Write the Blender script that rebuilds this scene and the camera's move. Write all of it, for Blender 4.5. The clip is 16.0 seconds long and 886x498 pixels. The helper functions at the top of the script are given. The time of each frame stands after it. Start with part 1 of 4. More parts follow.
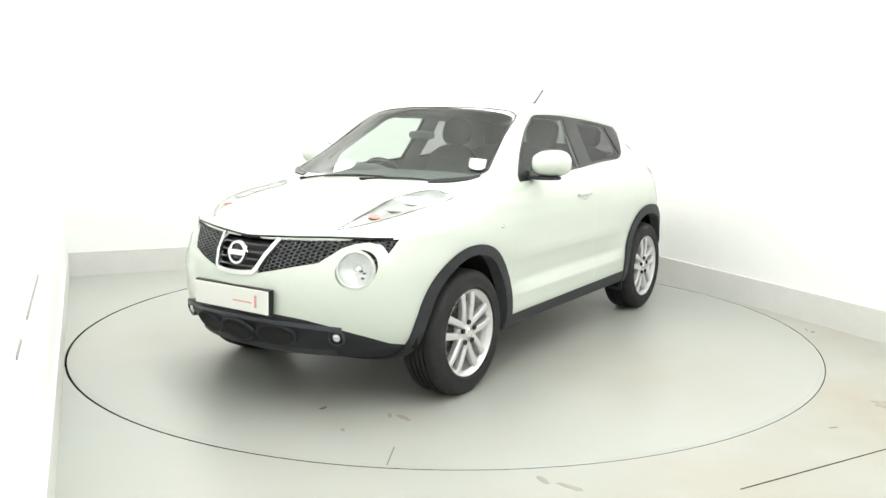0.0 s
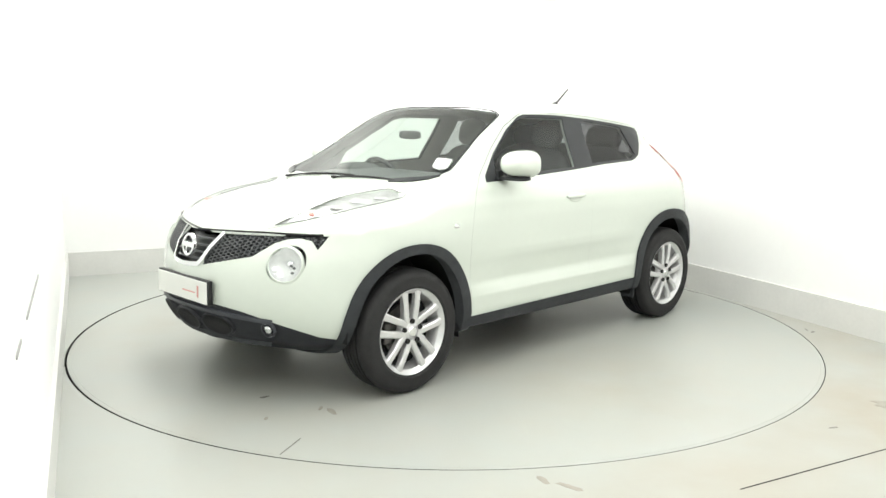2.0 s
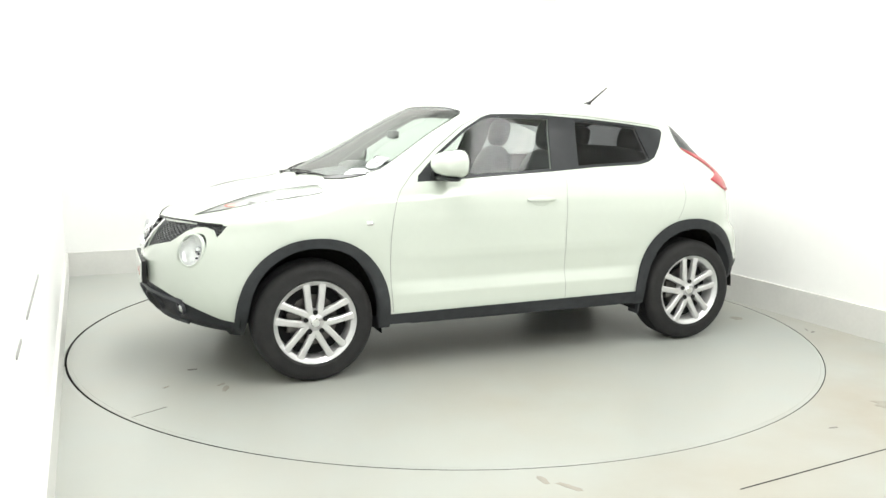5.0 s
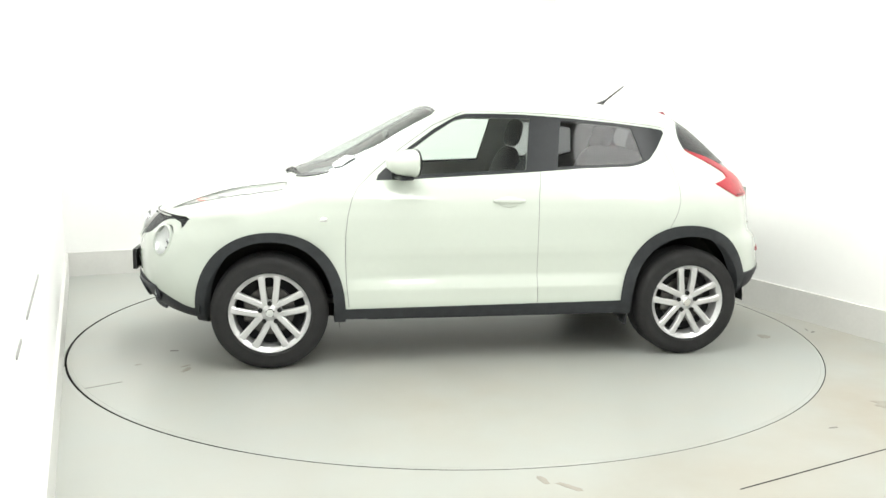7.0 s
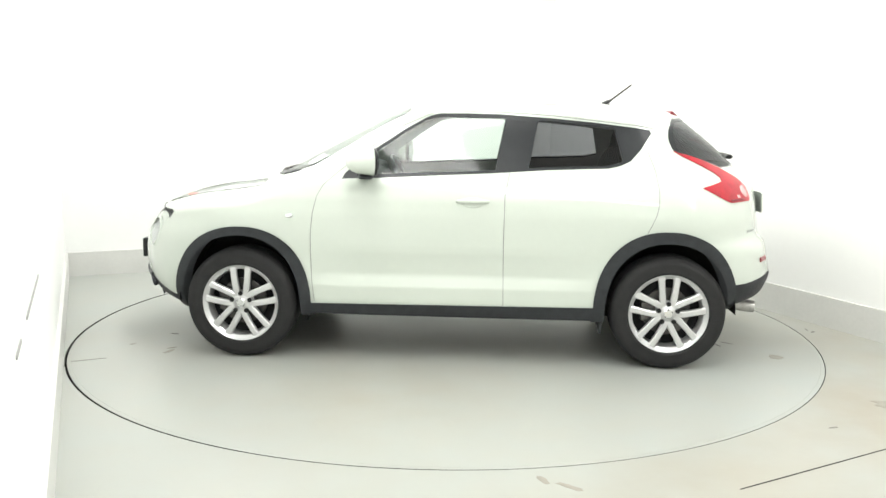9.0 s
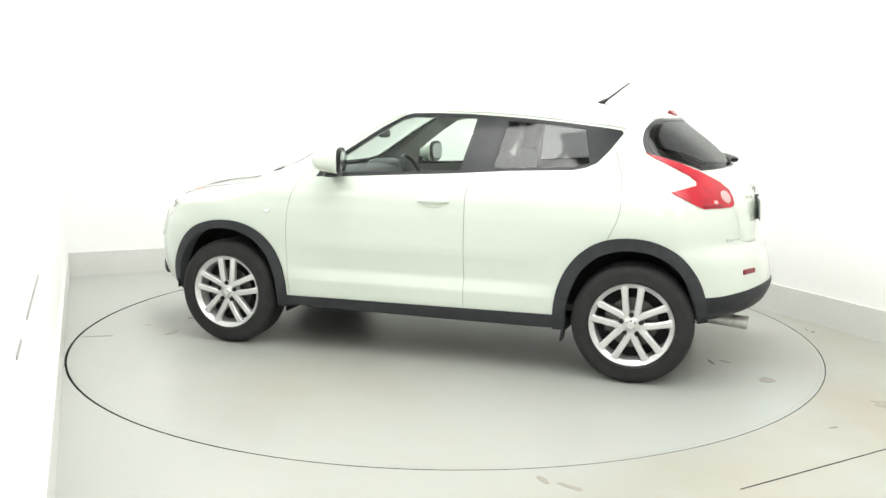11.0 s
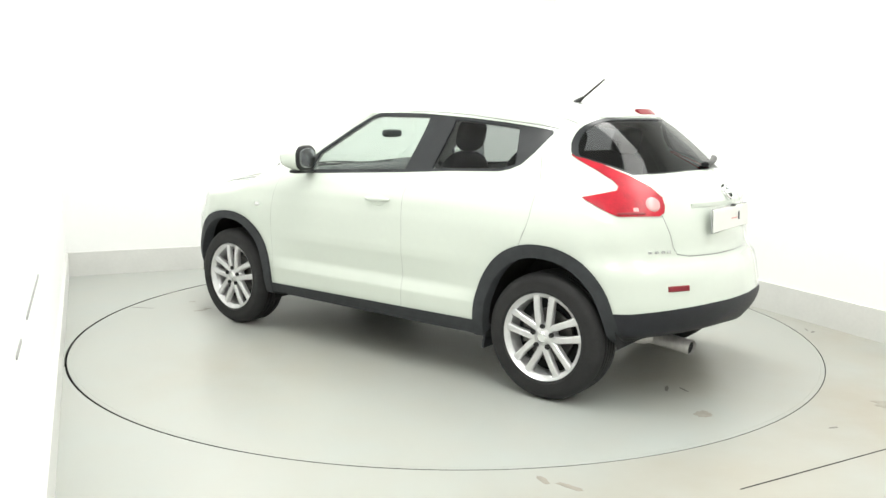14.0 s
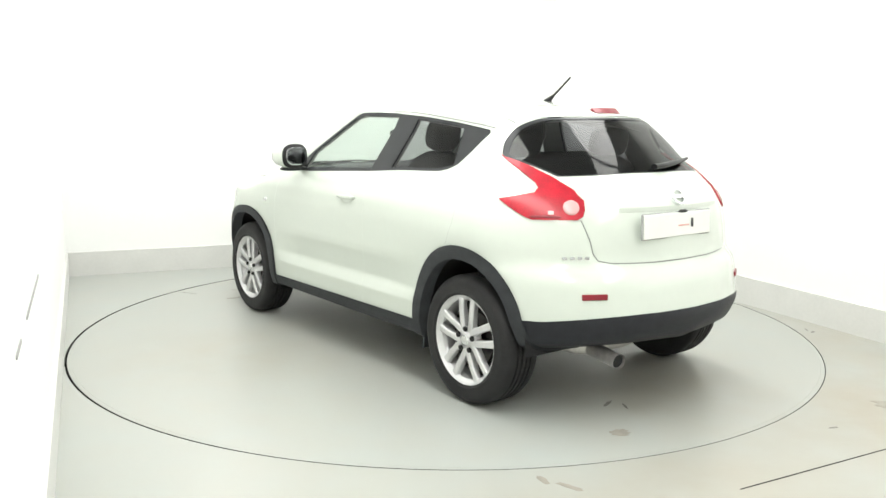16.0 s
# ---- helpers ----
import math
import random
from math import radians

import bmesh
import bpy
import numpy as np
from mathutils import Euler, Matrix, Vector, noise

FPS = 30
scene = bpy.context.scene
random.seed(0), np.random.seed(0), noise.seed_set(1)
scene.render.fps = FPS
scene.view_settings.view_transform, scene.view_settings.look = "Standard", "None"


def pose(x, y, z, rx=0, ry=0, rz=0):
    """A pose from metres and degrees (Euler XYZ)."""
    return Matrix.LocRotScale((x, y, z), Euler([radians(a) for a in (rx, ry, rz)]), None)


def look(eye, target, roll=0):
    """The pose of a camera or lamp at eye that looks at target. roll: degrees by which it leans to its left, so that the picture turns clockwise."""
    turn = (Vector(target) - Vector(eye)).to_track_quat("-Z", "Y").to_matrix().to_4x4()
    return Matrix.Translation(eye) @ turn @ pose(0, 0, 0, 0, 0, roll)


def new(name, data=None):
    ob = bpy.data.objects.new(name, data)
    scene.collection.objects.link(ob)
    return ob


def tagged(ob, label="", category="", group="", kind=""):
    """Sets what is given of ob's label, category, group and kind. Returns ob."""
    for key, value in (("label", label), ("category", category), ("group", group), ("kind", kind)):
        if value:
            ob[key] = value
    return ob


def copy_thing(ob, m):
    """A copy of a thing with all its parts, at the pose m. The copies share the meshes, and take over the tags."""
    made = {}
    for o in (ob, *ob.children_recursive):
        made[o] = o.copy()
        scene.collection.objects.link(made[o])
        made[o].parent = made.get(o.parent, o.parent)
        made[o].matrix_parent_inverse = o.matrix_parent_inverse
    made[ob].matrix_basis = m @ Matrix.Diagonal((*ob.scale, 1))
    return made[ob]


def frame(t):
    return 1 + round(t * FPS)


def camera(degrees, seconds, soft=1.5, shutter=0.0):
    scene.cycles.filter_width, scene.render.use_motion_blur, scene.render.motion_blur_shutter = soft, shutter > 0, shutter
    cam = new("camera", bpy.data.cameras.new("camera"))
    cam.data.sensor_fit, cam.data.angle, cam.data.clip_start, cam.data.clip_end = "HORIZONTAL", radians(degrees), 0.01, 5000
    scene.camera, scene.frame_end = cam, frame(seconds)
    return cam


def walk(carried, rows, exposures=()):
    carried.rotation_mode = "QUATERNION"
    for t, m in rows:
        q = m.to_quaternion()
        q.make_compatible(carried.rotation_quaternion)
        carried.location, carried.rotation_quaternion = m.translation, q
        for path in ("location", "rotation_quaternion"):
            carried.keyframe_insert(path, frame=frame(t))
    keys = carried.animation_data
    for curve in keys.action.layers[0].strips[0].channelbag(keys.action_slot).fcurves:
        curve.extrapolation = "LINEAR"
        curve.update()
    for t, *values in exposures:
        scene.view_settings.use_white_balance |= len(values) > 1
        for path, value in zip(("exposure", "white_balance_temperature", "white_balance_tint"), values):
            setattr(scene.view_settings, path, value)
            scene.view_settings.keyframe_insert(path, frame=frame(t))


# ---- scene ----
# ---- camera: it stands still beside the turntable ----
cam = camera(56.76, 16.0, soft=1.5)
EYE = (0.0, -5.671, 1.435)
TARGET = (EYE[0] - 0.00431, EYE[1] + 0.98774, EYE[2] - 0.15603)
walk(cam, [(0, look(EYE, TARGET, 0.623)), (16, look(EYE, TARGET, 0.623))])

# heading of the car on the turntable, degrees, every half second
HEADINGS = (236.13, 233.68, 231.07, 228.17, 224.85, 221.35, 217.75, 214.12, 210.48, 206.9, 203.37, 199.89,
            196.44, 193.04, 189.68, 186.35, 183.02, 179.67, 176.3, 172.91, 169.51, 166.1, 162.7, 159.3,
            155.92, 152.54, 149.1, 145.65, 142.21, 138.76, 135.25, 131.69, 128.09)
CAR_OFF = (0.089, -0.089)   # turntable axis in the car's own space
RING = 2.456

# ---- world and lights ----
world = bpy.data.worlds.new("world")
scene.world = world
world.use_nodes = True
world.node_tree.nodes["Background"].inputs[0].default_value = (0.9, 0.95, 1.0, 1)
world.node_tree.nodes["Background"].inputs[1].default_value = 0.3
scene.view_settings.exposure = 0.0
ROOM = Matrix.Rotation(radians(23.95), 4, "Z")
CEIL = 3.3


def studio_lamp(u, v, su, sv, watts):
    la = bpy.data.lights.new("studio_light", "AREA")
    la.shape, la.size, la.size_y, la.energy = "RECTANGLE", su, sv, watts
    la.color = (1.0, 1.0, 0.965)
    ob = new("studio_light", la)
    ob.matrix_world = ROOM @ pose(u, v, CEIL - 0.09)
    return ob


LAMPS = [(u, v) for v in (-5.3, -3.0, -0.7, 1.6) for u in (-1.2, 1.2)]
for u, v in LAMPS:
    studio_lamp(u, v, 0.62, 2.26, (20.5 if v < -2 else 23.5) * (1.12 if u < 0 else 0.79 if v < -2 else 0.94))


# ---- materials ----
def material(name, color, rough=0.5, metal=0.0, spec=0.5, var=0.0, scale=8.0, bump=0.0, bscale=60.0, coat=0.0, alpha=None,
             trans=0.0, emit=0.0, ior=1.45, rvar=0.0):
    m = bpy.data.materials.new(name)
    m.use_nodes = True
    nt = m.node_tree
    b = nt.nodes["Principled BSDF"]
    b.inputs["Base Color"].default_value = (*color, 1)
    b.inputs["Roughness"].default_value = rough
    b.inputs["Metallic"].default_value = metal
    b.inputs["Specular IOR Level"].default_value = spec
    b.inputs["Coat Weight"].default_value = coat
    b.inputs["Coat Roughness"].default_value = 0.03
    b.inputs["Transmission Weight"].default_value = trans
    b.inputs["IOR"].default_value = ior
    if emit:
        b.inputs["Emission Color"].default_value = (*color, 1)
        b.inputs["Emission Strength"].default_value = emit
    co = nt.nodes.new("ShaderNodeTexCoord")
    if var or rvar:
        n1 = nt.nodes.new("ShaderNodeTexNoise")
        n1.inputs["Scale"].default_value = scale
        n1.inputs["Detail"].default_value = 5
        n2 = nt.nodes.new("ShaderNodeTexNoise")
        n2.inputs["Scale"].default_value = scale * 9
        n2.inputs["Detail"].default_value = 3
        nt.links.new(co.outputs["Object"], n1.inputs["Vector"])
        nt.links.new(co.outputs["Object"], n2.inputs["Vector"])
        mx = nt.nodes.new("ShaderNodeMath")
        mx.operation = "MULTIPLY_ADD"
        nt.links.new(n2.outputs["Fac"], mx.inputs[0])
        mx.inputs[1].default_value = 0.4
        mul = nt.nodes.new("ShaderNodeMath")
        mul.operation = "MULTIPLY"
        mul.inputs[1].default_value = 0.6
        nt.links.new(n1.outputs["Fac"], mul.inputs[0])
        nt.links.new(mul.outputs[0], mx.inputs[2])
        if var:
            ramp = nt.nodes.new("ShaderNodeValToRGB")
            ramp.color_ramp.elements[0].position, ramp.color_ramp.elements[1].position = 0.3, 0.7
            ramp.color_ramp.elements[0].color = (*[c * (1 - var) for c in color], 1)
            ramp.color_ramp.elements[1].color = (*[min(1, c * (1 + var * 0.5)) for c in color], 1)
            nt.links.new(mx.outputs[0], ramp.inputs[0])
            nt.links.new(ramp.outputs[0], b.inputs["Base Color"])
        if rvar:
            r = nt.nodes.new("ShaderNodeMapRange")
            r.inputs["From Min"].default_value, r.inputs["From Max"].default_value = 0.3, 0.7
            r.inputs["To Min"].default_value, r.inputs["To Max"].default_value = max(0.02, rough - rvar), min(1, rough + rvar)
            nt.links.new(mx.outputs[0], r.inputs["Value"])
            nt.links.new(r.outputs[0], b.inputs["Roughness"])
    if bump:
        n3 = nt.nodes.new("ShaderNodeTexNoise")
        n3.inputs["Scale"].default_value = bscale
        n3.inputs["Detail"].default_value = 4
        nt.links.new(co.outputs["Object"], n3.inputs["Vector"])
        bp = nt.nodes.new("ShaderNodeBump")
        bp.inputs["Strength"].default_value = bump
        bp.inputs["Distance"].default_value = 0.004
        nt.links.new(n3.outputs["Fac"], bp.inputs["Height"])
        nt.links.new(bp.outputs[0], b.inputs["Normal"])
    return m


M_PAINT = material("white_car_paint", (0.615, 0.665, 0.60), 0.22, spec=0.4, var=0.02, scale=3, coat=1.0)
M_CLAD = material("dark_grey_plastic", (0.037, 0.040, 0.044), 0.55, spec=0.3, var=0.25, scale=20, bump=0.15, bscale=400)
M_BLACK = material("black_plastic", (0.008, 0.008, 0.009), 0.4, var=0.2, scale=15)
M_WELL = material("wheel_well_black", (0.012, 0.012, 0.013), 0.9, var=0.3, scale=12, bump=0.3, bscale=90)
M_TYRE = material("tyre_rubber", (0.024, 0.0238, 0.0245), 0.62, spec=0.3, var=0.3, scale=14, bump=0.2, bscale=180)
M_ALLOY = material("silver_alloy", (0.68, 0.68, 0.685), 0.3, metal=0.55, var=0.08, scale=25)
M_DISC = material("brake_steel", (0.13, 0.125, 0.12), 0.4, metal=1.0, var=0.3, scale=30)
M_CHROME = material("chrome", (0.85, 0.86, 0.87), 0.08, metal=1.0)
M_WALL = material("white_wall_paint", (0.88, 0.885, 0.87), 0.7, var=0.02, scale=2, bump=0.06, bscale=90)
M_SKIRT = material("pale_grey_skirting_paint", (0.66, 0.66, 0.635), 0.4, var=0.06, scale=4, bump=0.05)
M_CEIL = material("white_ceiling_paint", (0.88, 0.88, 0.88), 0.8, var=0.02, scale=2)
M_LAMP = material("lit_diffuser", (1.0, 1.0, 0.97), 0.5, emit=4.0)
M_GAP = material("dark_joint", (0.02, 0.02, 0.02), 0.8)
# grey stands for the shade inside the white-painted panel gaps
M_SHUT = material("shaded_shut_line", (0.24, 0.25, 0.24), 0.7)


def floor_paint(name, stains):
    """Pale grey floor paint with worn warm patches, and brown stained areas given as (x, y, radius, strength)."""
    m = material(name, (0.370, 0.397, 0.377), 0.33, spec=0.5, var=0.08, scale=0.45, rvar=0.04)
    nt = m.node_tree
    ramp = [nd for nd in nt.nodes if nd.type == "VALTORGB"][0]
    ramp.color_ramp.elements[0].color = (0.385, 0.382, 0.342, 1)
    b = nt.nodes["Principled BSDF"]
    co = [nd for nd in nt.nodes if nd.type == "TEX_COORD"][0]
    out = ramp.outputs[0]
    rag = nt.nodes.new("ShaderNodeTexNoise")
    rag.inputs["Scale"].default_value = 2.6
    rag.inputs["Detail"].default_value = 7
    nt.links.new(co.outputs["Object"], rag.inputs["Vector"])
    for x, y, r, k in stains:
        dist = nt.nodes.new("ShaderNodeVectorMath")
        dist.operation = "DISTANCE"
        dist.inputs[1].default_value = (x, y, 0)
        nt.links.new(co.outputs["Object"], dist.inputs[0])
        near = nt.nodes.new("ShaderNodeMapRange")
        near.inputs["From Min"].default_value, near.inputs["From Max"].default_value = r, 0.0
        near.inputs["To Min"].default_value, near.inputs["To Max"].default_value = 0.0, 1.0
        nt.links.new(dist.outputs["Value"], near.inputs["Value"])
        worn = nt.nodes.new("ShaderNodeMapRange")
        worn.inputs["From Min"].default_value, worn.inputs["From Max"].default_value = 0.32, 0.68
        worn.inputs["To Min"].default_value, worn.inputs["To Max"].default_value = 0.25 * k, k
        nt.links.new(rag.outputs["Fac"], worn.inputs["Value"])
        fac = nt.nodes.new("ShaderNodeMath")
        fac.operation = "MULTIPLY"
        nt.links.new(near.outputs[0], fac.inputs[0])
        nt.links.new(worn.outputs[0], fac.inputs[1])
        mix = nt.nodes.new("ShaderNodeMixRGB")
        mix.inputs[2].default_value = (0.33, 0.285, 0.215, 1)
        nt.links.new(fac.outputs[0], mix.inputs[0])
        nt.links.new(out, mix.inputs[1])
        out = mix.outputs[0]
    nt.links.new(out, b.inputs["Base Color"])
    fine = nt.nodes.new("ShaderNodeTexNoise")
    fine.inputs["Scale"].default_value = 38
    fine.inputs["Detail"].default_value = 4
    nt.links.new(co.outputs["Object"], fine.inputs["Vector"])
    bp = nt.nodes.new("ShaderNodeBump")
    bp.inputs["Strength"].default_value = 0.06
    bp.inputs["Distance"].default_value = 0.003
    nt.links.new(fine.outputs["Fac"], bp.inputs["Height"])
    nt.links.new(bp.outputs[0], b.inputs["Normal"])
    return m


M_FLOOR = floor_paint("grey_floor_paint", ((2.5, -1.9, 1.6, 1.0), (2.9, -0.2, 1.1, 0.7), (1.0, -2.9, 1.0, 0.8), (2.0, 1.9, 0.8, 0.5)))
M_DISC_PAINT = floor_paint("turntable_floor_paint", ((-1.85, -0.1, 1.0, 0.55), (0.3, 1.6, 0.9, 0.5), (1.4, -1.1, 1.0, 0.4)))


# ---- builders ----
def mesh_of(name, bm, mat, smooth=None):
    me = bpy.data.meshes.new(name)
    bm.normal_update()
    bm.to_mesh(me)
    bm.free()
    for m in (mat if isinstance(mat, (list, tuple)) else [mat]):
        me.materials.append(m)
    if smooth is not None:
        me.shade_smooth()
        if smooth < 180:
            me.set_sharp_from_angle(angle=radians(smooth))
    return me


def part(name, bm, mat, parent=None, label="", smooth=None, kind=""):
    ob = new(name, mesh_of(name, bm, mat, smooth))
    if parent:
        ob.parent = parent
    return tagged(ob, label, kind=kind)


def thing(name, label, category, group="", kind=""):
    return tagged(new(name), label, category, group, kind)


def add_box(bm, lo, hi, bevel=0.0, seg=2):
    r = bmesh.ops.create_cube(bm, size=1)
    c = [(a + b) / 2 for a, b in zip(lo, hi)]
    for v in r["verts"]:
        v.co = Vector([c[i] + v.co[i] * (hi[i] - lo[i]) for i in range(3)])
    if bevel:
        es = list({e for v in r["verts"] for e in v.link_edges})
        bmesh.ops.bevel(bm, geom=es, offset=bevel, segments=seg, affect="EDGES", profile=0.5)
    return bm


def box(lo, hi, bevel=0.0, seg=2):
    return add_box(bmesh.new(), lo, hi, bevel, seg)


def lathe(profile, n=64, axis="y", closed=False, bm=None, phase=0.0):
    """Turns (radius, height) pairs about an axis."""
    bm = bm or bmesh.new()
    rings = []
    for k in range(n):
        a = 2 * math.pi * k / n + phase
        ring = []
        for r, h in profile:
            p = {"y": (r * math.cos(a), h, r * math.sin(a)), "z": (r * math.cos(a), r * math.sin(a), h), "x": (h, r * math.cos(a), r * math.sin(a))}[axis]
            ring.append(bm.verts.new(p))
        rings.append(ring)
    m = len(profile)
    for k in range(n):
        a, b = rings[k], rings[(k + 1) % n]
        for i in range(m if closed else m - 1):
            j = (i + 1) % m
            bm.faces.new((a[i], a[j], b[j], b[i]))
    bmesh.ops.remove_doubles(bm, verts=bm.verts, dist=1e-6)
    bmesh.ops.recalc_face_normals(bm, faces=bm.faces)
    return bm


# ---- the room ----
U0, U1, V0, V1 = -2.488, 2.52, -7.2, 2.83


def room_piece(name, lo, hi, mat, label, cat):
    ob = part(name, box(lo, hi), mat, None, label, kind="structure")
    tagged(ob, category=cat)
    ob.matrix_world = ROOM
    return ob


room_piece("wall_west", (U0 - 0.15, V0, 0), (U0, V1, CEIL), M_WALL, "plain white painted studio wall", "wall")
room_piece("wall_east", (U1, V0, 0), (U1 + 0.15, V1, CEIL), M_WALL, "plain white painted studio wall", "wall")
room_piece("wall_north", (U0 - 0.15, V1, 0), (U1 + 0.15, V1 + 0.15, CEIL), M_WALL, "plain white painted studio wall", "wall")
room_piece("wall_south", (U0 - 0.15, V0 - 0.15, 0), (U1 + 0.15, V0, CEIL), M_WALL, "plain white painted studio wall", "wall")
room_piece("ceiling", (U0 - 0.15, V0 - 0.15, CEIL), (U1 + 0.15, V1 + 0.15, CEIL + 0.1), M_CEIL, "plain white ceiling", "ceiling")
SK = 0.216
room_piece("baseboard_north", (U0, V1 - 0.022, 0), (U1 - 0.022, V1, SK), M_SKIRT, "pale grey painted skirting board along the wall", "skirting")
room_piece("baseboard_east", (U1 - 0.022, V0, 0), (U1, V1, SK), M_SKIRT, "pale grey painted skirting board along the wall", "skirting")

room_piece("baseboard_west", (U0, V0, 0), (U0 + 0.022, V1 - 0.022, SK), M_SKIRT, "pale grey painted skirting board along the wall", "skirting")

# floor with a round opening for the turntable, sunk edge round it
bm = bmesh.new()
N = 192
# the disc sits a little off centre in its opening: the gap is wide on one side, nearly closed on the other
holes = [RING + 0.0022 - 0.0052 * math.cos(2 * math.pi * i / N - radians(22)) for i in range(N)]
ring_v = [bm.verts.new((h * math.cos(2 * math.pi * i / N), h * math.sin(2 * math.pi * i / N), 0)) for i, h in enumerate(holes)]
low_v = [bm.verts.new((v.co.x, v.co.y, -0.06)) for v in ring_v]
inv = ROOM.inverted()


def edge_point(a):
    d = inv.to_3x3() @ Vector((math.cos(a), math.sin(a), 0))
    k = min((U1 + 0.1) / d.x if d.x > 1e-6 else 1e9, (U0 - 0.1) / d.x if d.x < -1e-6 else 1e9,
            (V1 + 0.1) / d.y if d.y > 1e-6 else 1e9, (V0 - 0.1) / d.y if d.y < -1e-6 else 1e9)
    return ROOM @ (d * k)


out_v = [bm.verts.new(edge_point(2 * math.pi * i / N)) for i in range(N)]
for i in range(N):
    j = (i + 1) % N
    bm.faces.new((ring_v[i], out_v[i], out_v[j], ring_v[j]))
    # slot wall and bottom are coloured dark, for the shade in the gap
    f = bm.faces.new((low_v[i], ring_v[i], ring_v[j], low_v[j]))
    f.material_index = 1
f = bm.faces.new(low_v)
f.material_index = 1
tagged(part("floor", bm, [M_FLOOR, M_GAP], None, "glossy pale grey painted studio floor with scuffs", kind="structure"), category="floor")

# turntable disc, flush with the floor
turntable = thing("turntable", "flush round car turntable painted pale grey", "turntable")
bm = lathe([(0, 0.0), (RING - 0.03, 0.0), (RING - 0.03, -0.05), (0, -0.05)], 192, "z")
part("disc", bm, M_DISC_PAINT, turntable, smooth=30)
# added dark strip hides the disc's painted wall, as shade in the gap
part("gap_shade", lathe([(RING - 0.0063, -0.05), (RING - 0.0063, -0.002), (RING - 0.0048, -0.003), (RING - 0.0045, -0.05)], 192, "z"), M_GAP, turntable, "dark strip standing for the shade in the turntable gap", smooth=30)
bm = lathe([(RING - 0.0295, -0.05), (RING - 0.0295, -0.0005), (RING - 0.012, -0.0005), (RING - 0.0065, -0.0015), (RING - 0.0065, -0.05)], 192, "z", closed=True)
part("edge_ring", bm, M_DISC_PAINT, turntable, "painted steel edge ring", smooth=30)
M_SCUFF = material("dark_scuff", (0.19, 0.18, 0.165), 0.5, var=0.4, scale=30)
M_STAIN = material("brown_stain", (0.315, 0.29, 0.245), 0.4, var=0.25, scale=18)


def smear(name, x, y, lx, ly, turn, mat, parent, label, seed):
    """A thin patch with a ragged outline lying on the floor."""
    rnd = random.Random(seed)
    bm = bmesh.new()
    ring = []
    for k in range(28):
        a = 2 * math.pi * k / 28
        r = 0.65 + 0.35 * rnd.random()
        ring.append((lx * r * math.cos(a), ly * r * math.sin(a)))
    top = [bm.verts.new((p, q, 0.0012)) for p, q in ring]
    low = [bm.verts.new((p * 1.03, q * 1.03, 0.0002)) for p, q in ring]
    bm.faces.new(top)
    for k in range(28):
        bm.faces.new((low[k], low[(k + 1) % 28], top[(k + 1) % 28], top[k]))
    ob = part(name, bm, mat, parent, label)
    ob.matrix_local = pose(x, y, 0, 0, 0, turn)
    return ob


def on_disc(x, y, heading):
    """A place in the room as the turntable carries it, when it stands at that heading."""
    v = Matrix.Rotation(-radians(heading), 3, "Z") @ Vector((x, y, 0))
    return v.x, v.y


part("radial_joint", box((RING - 0.22, -0.003, 0.0002), (RING - 0.03, 0.003, 0.0014)), M_SCUFF, turntable, "fine dark joint").matrix_local = pose(0, 0, 0, 0, 0, 28.2)
for i, (x, y, h, lx, ly, mat) in enumerate(((-0.61, -1.74, 236.1, 0.03, 0.014, M_SCUFF), (-0.27, -1.83, 236.1, 0.035, 0.012, M_STAIN), (-0.2, -1.86, 236.1, 0.06, 0.02, M_STAIN),
                                           (0.84, -1.62, 128.1, 0.06, 0.012, M_SCUFF), (0.92, -1.66, 128.1, 0.05, 0.008, M_SCUFF), (0.82, -2.02, 128.1, 0.05, 0.055, M_STAIN),
                                           (-1.2, -1.7, 214.1, 0.025, 0.012, M_STAIN))):
    p = on_disc(x, y, h)
    smear("stain", p[0], p[1], lx, ly, 37 * i, mat, turntable, "dirty smear on the paint", 10 + i)
# joints and marks in the fixed floor
fl = bpy.data.objects["floor"]
d = Vector((1.976 - 1.258, -2.176 + 2.559))
part("joint", box((-0.5, -0.003, 0.0002), (0.9, 0.003, 0.0014)), M_GAP, fl, "fine dark joint in the floor").matrix_local = pose(1.617, -2.368, 0, 0, 0, math.degrees(math.atan2(d.y, d.x)))
for i, (x, y, lx, ly, mat) in enumerate(((1.86, -1.92, 0.028, 0.007, M_SCUFF), (2.56, -0.1, 0.03, 0.012, M_SCUFF), (2.54, -0.04, 0.05, 0.006, M_SCUFF), (0.40, -2.54, 0.05, 0.02, M_STAIN),
                                        (0.5, -2.6, 0.07, 0.02, M_STAIN), (2.35, -1.6, 0.16, 0.09, M_STAIN), (2.25, -1.95, 0.12, 0.06, M_STAIN))):
    smear("scuff", x, y, lx, ly, 20 + 31 * i, mat, fl, "dirty scuff on the floor paint", 40 + i)
M_CRACK = material("grey_wall_joint", (0.33, 0.33, 0.32), 0.7)
for v0, v1 in ((-2.40, -1.65), (-2.86, -2.68)):
    ob = part("trim_west", box((U0, v0, 0.807), (U0 + 0.004, v1, 0.819)), M_CRACK, None, "thin grey joint along the white wall", kind="structure")
    tagged(ob, category="trim").matrix_world = ROOM
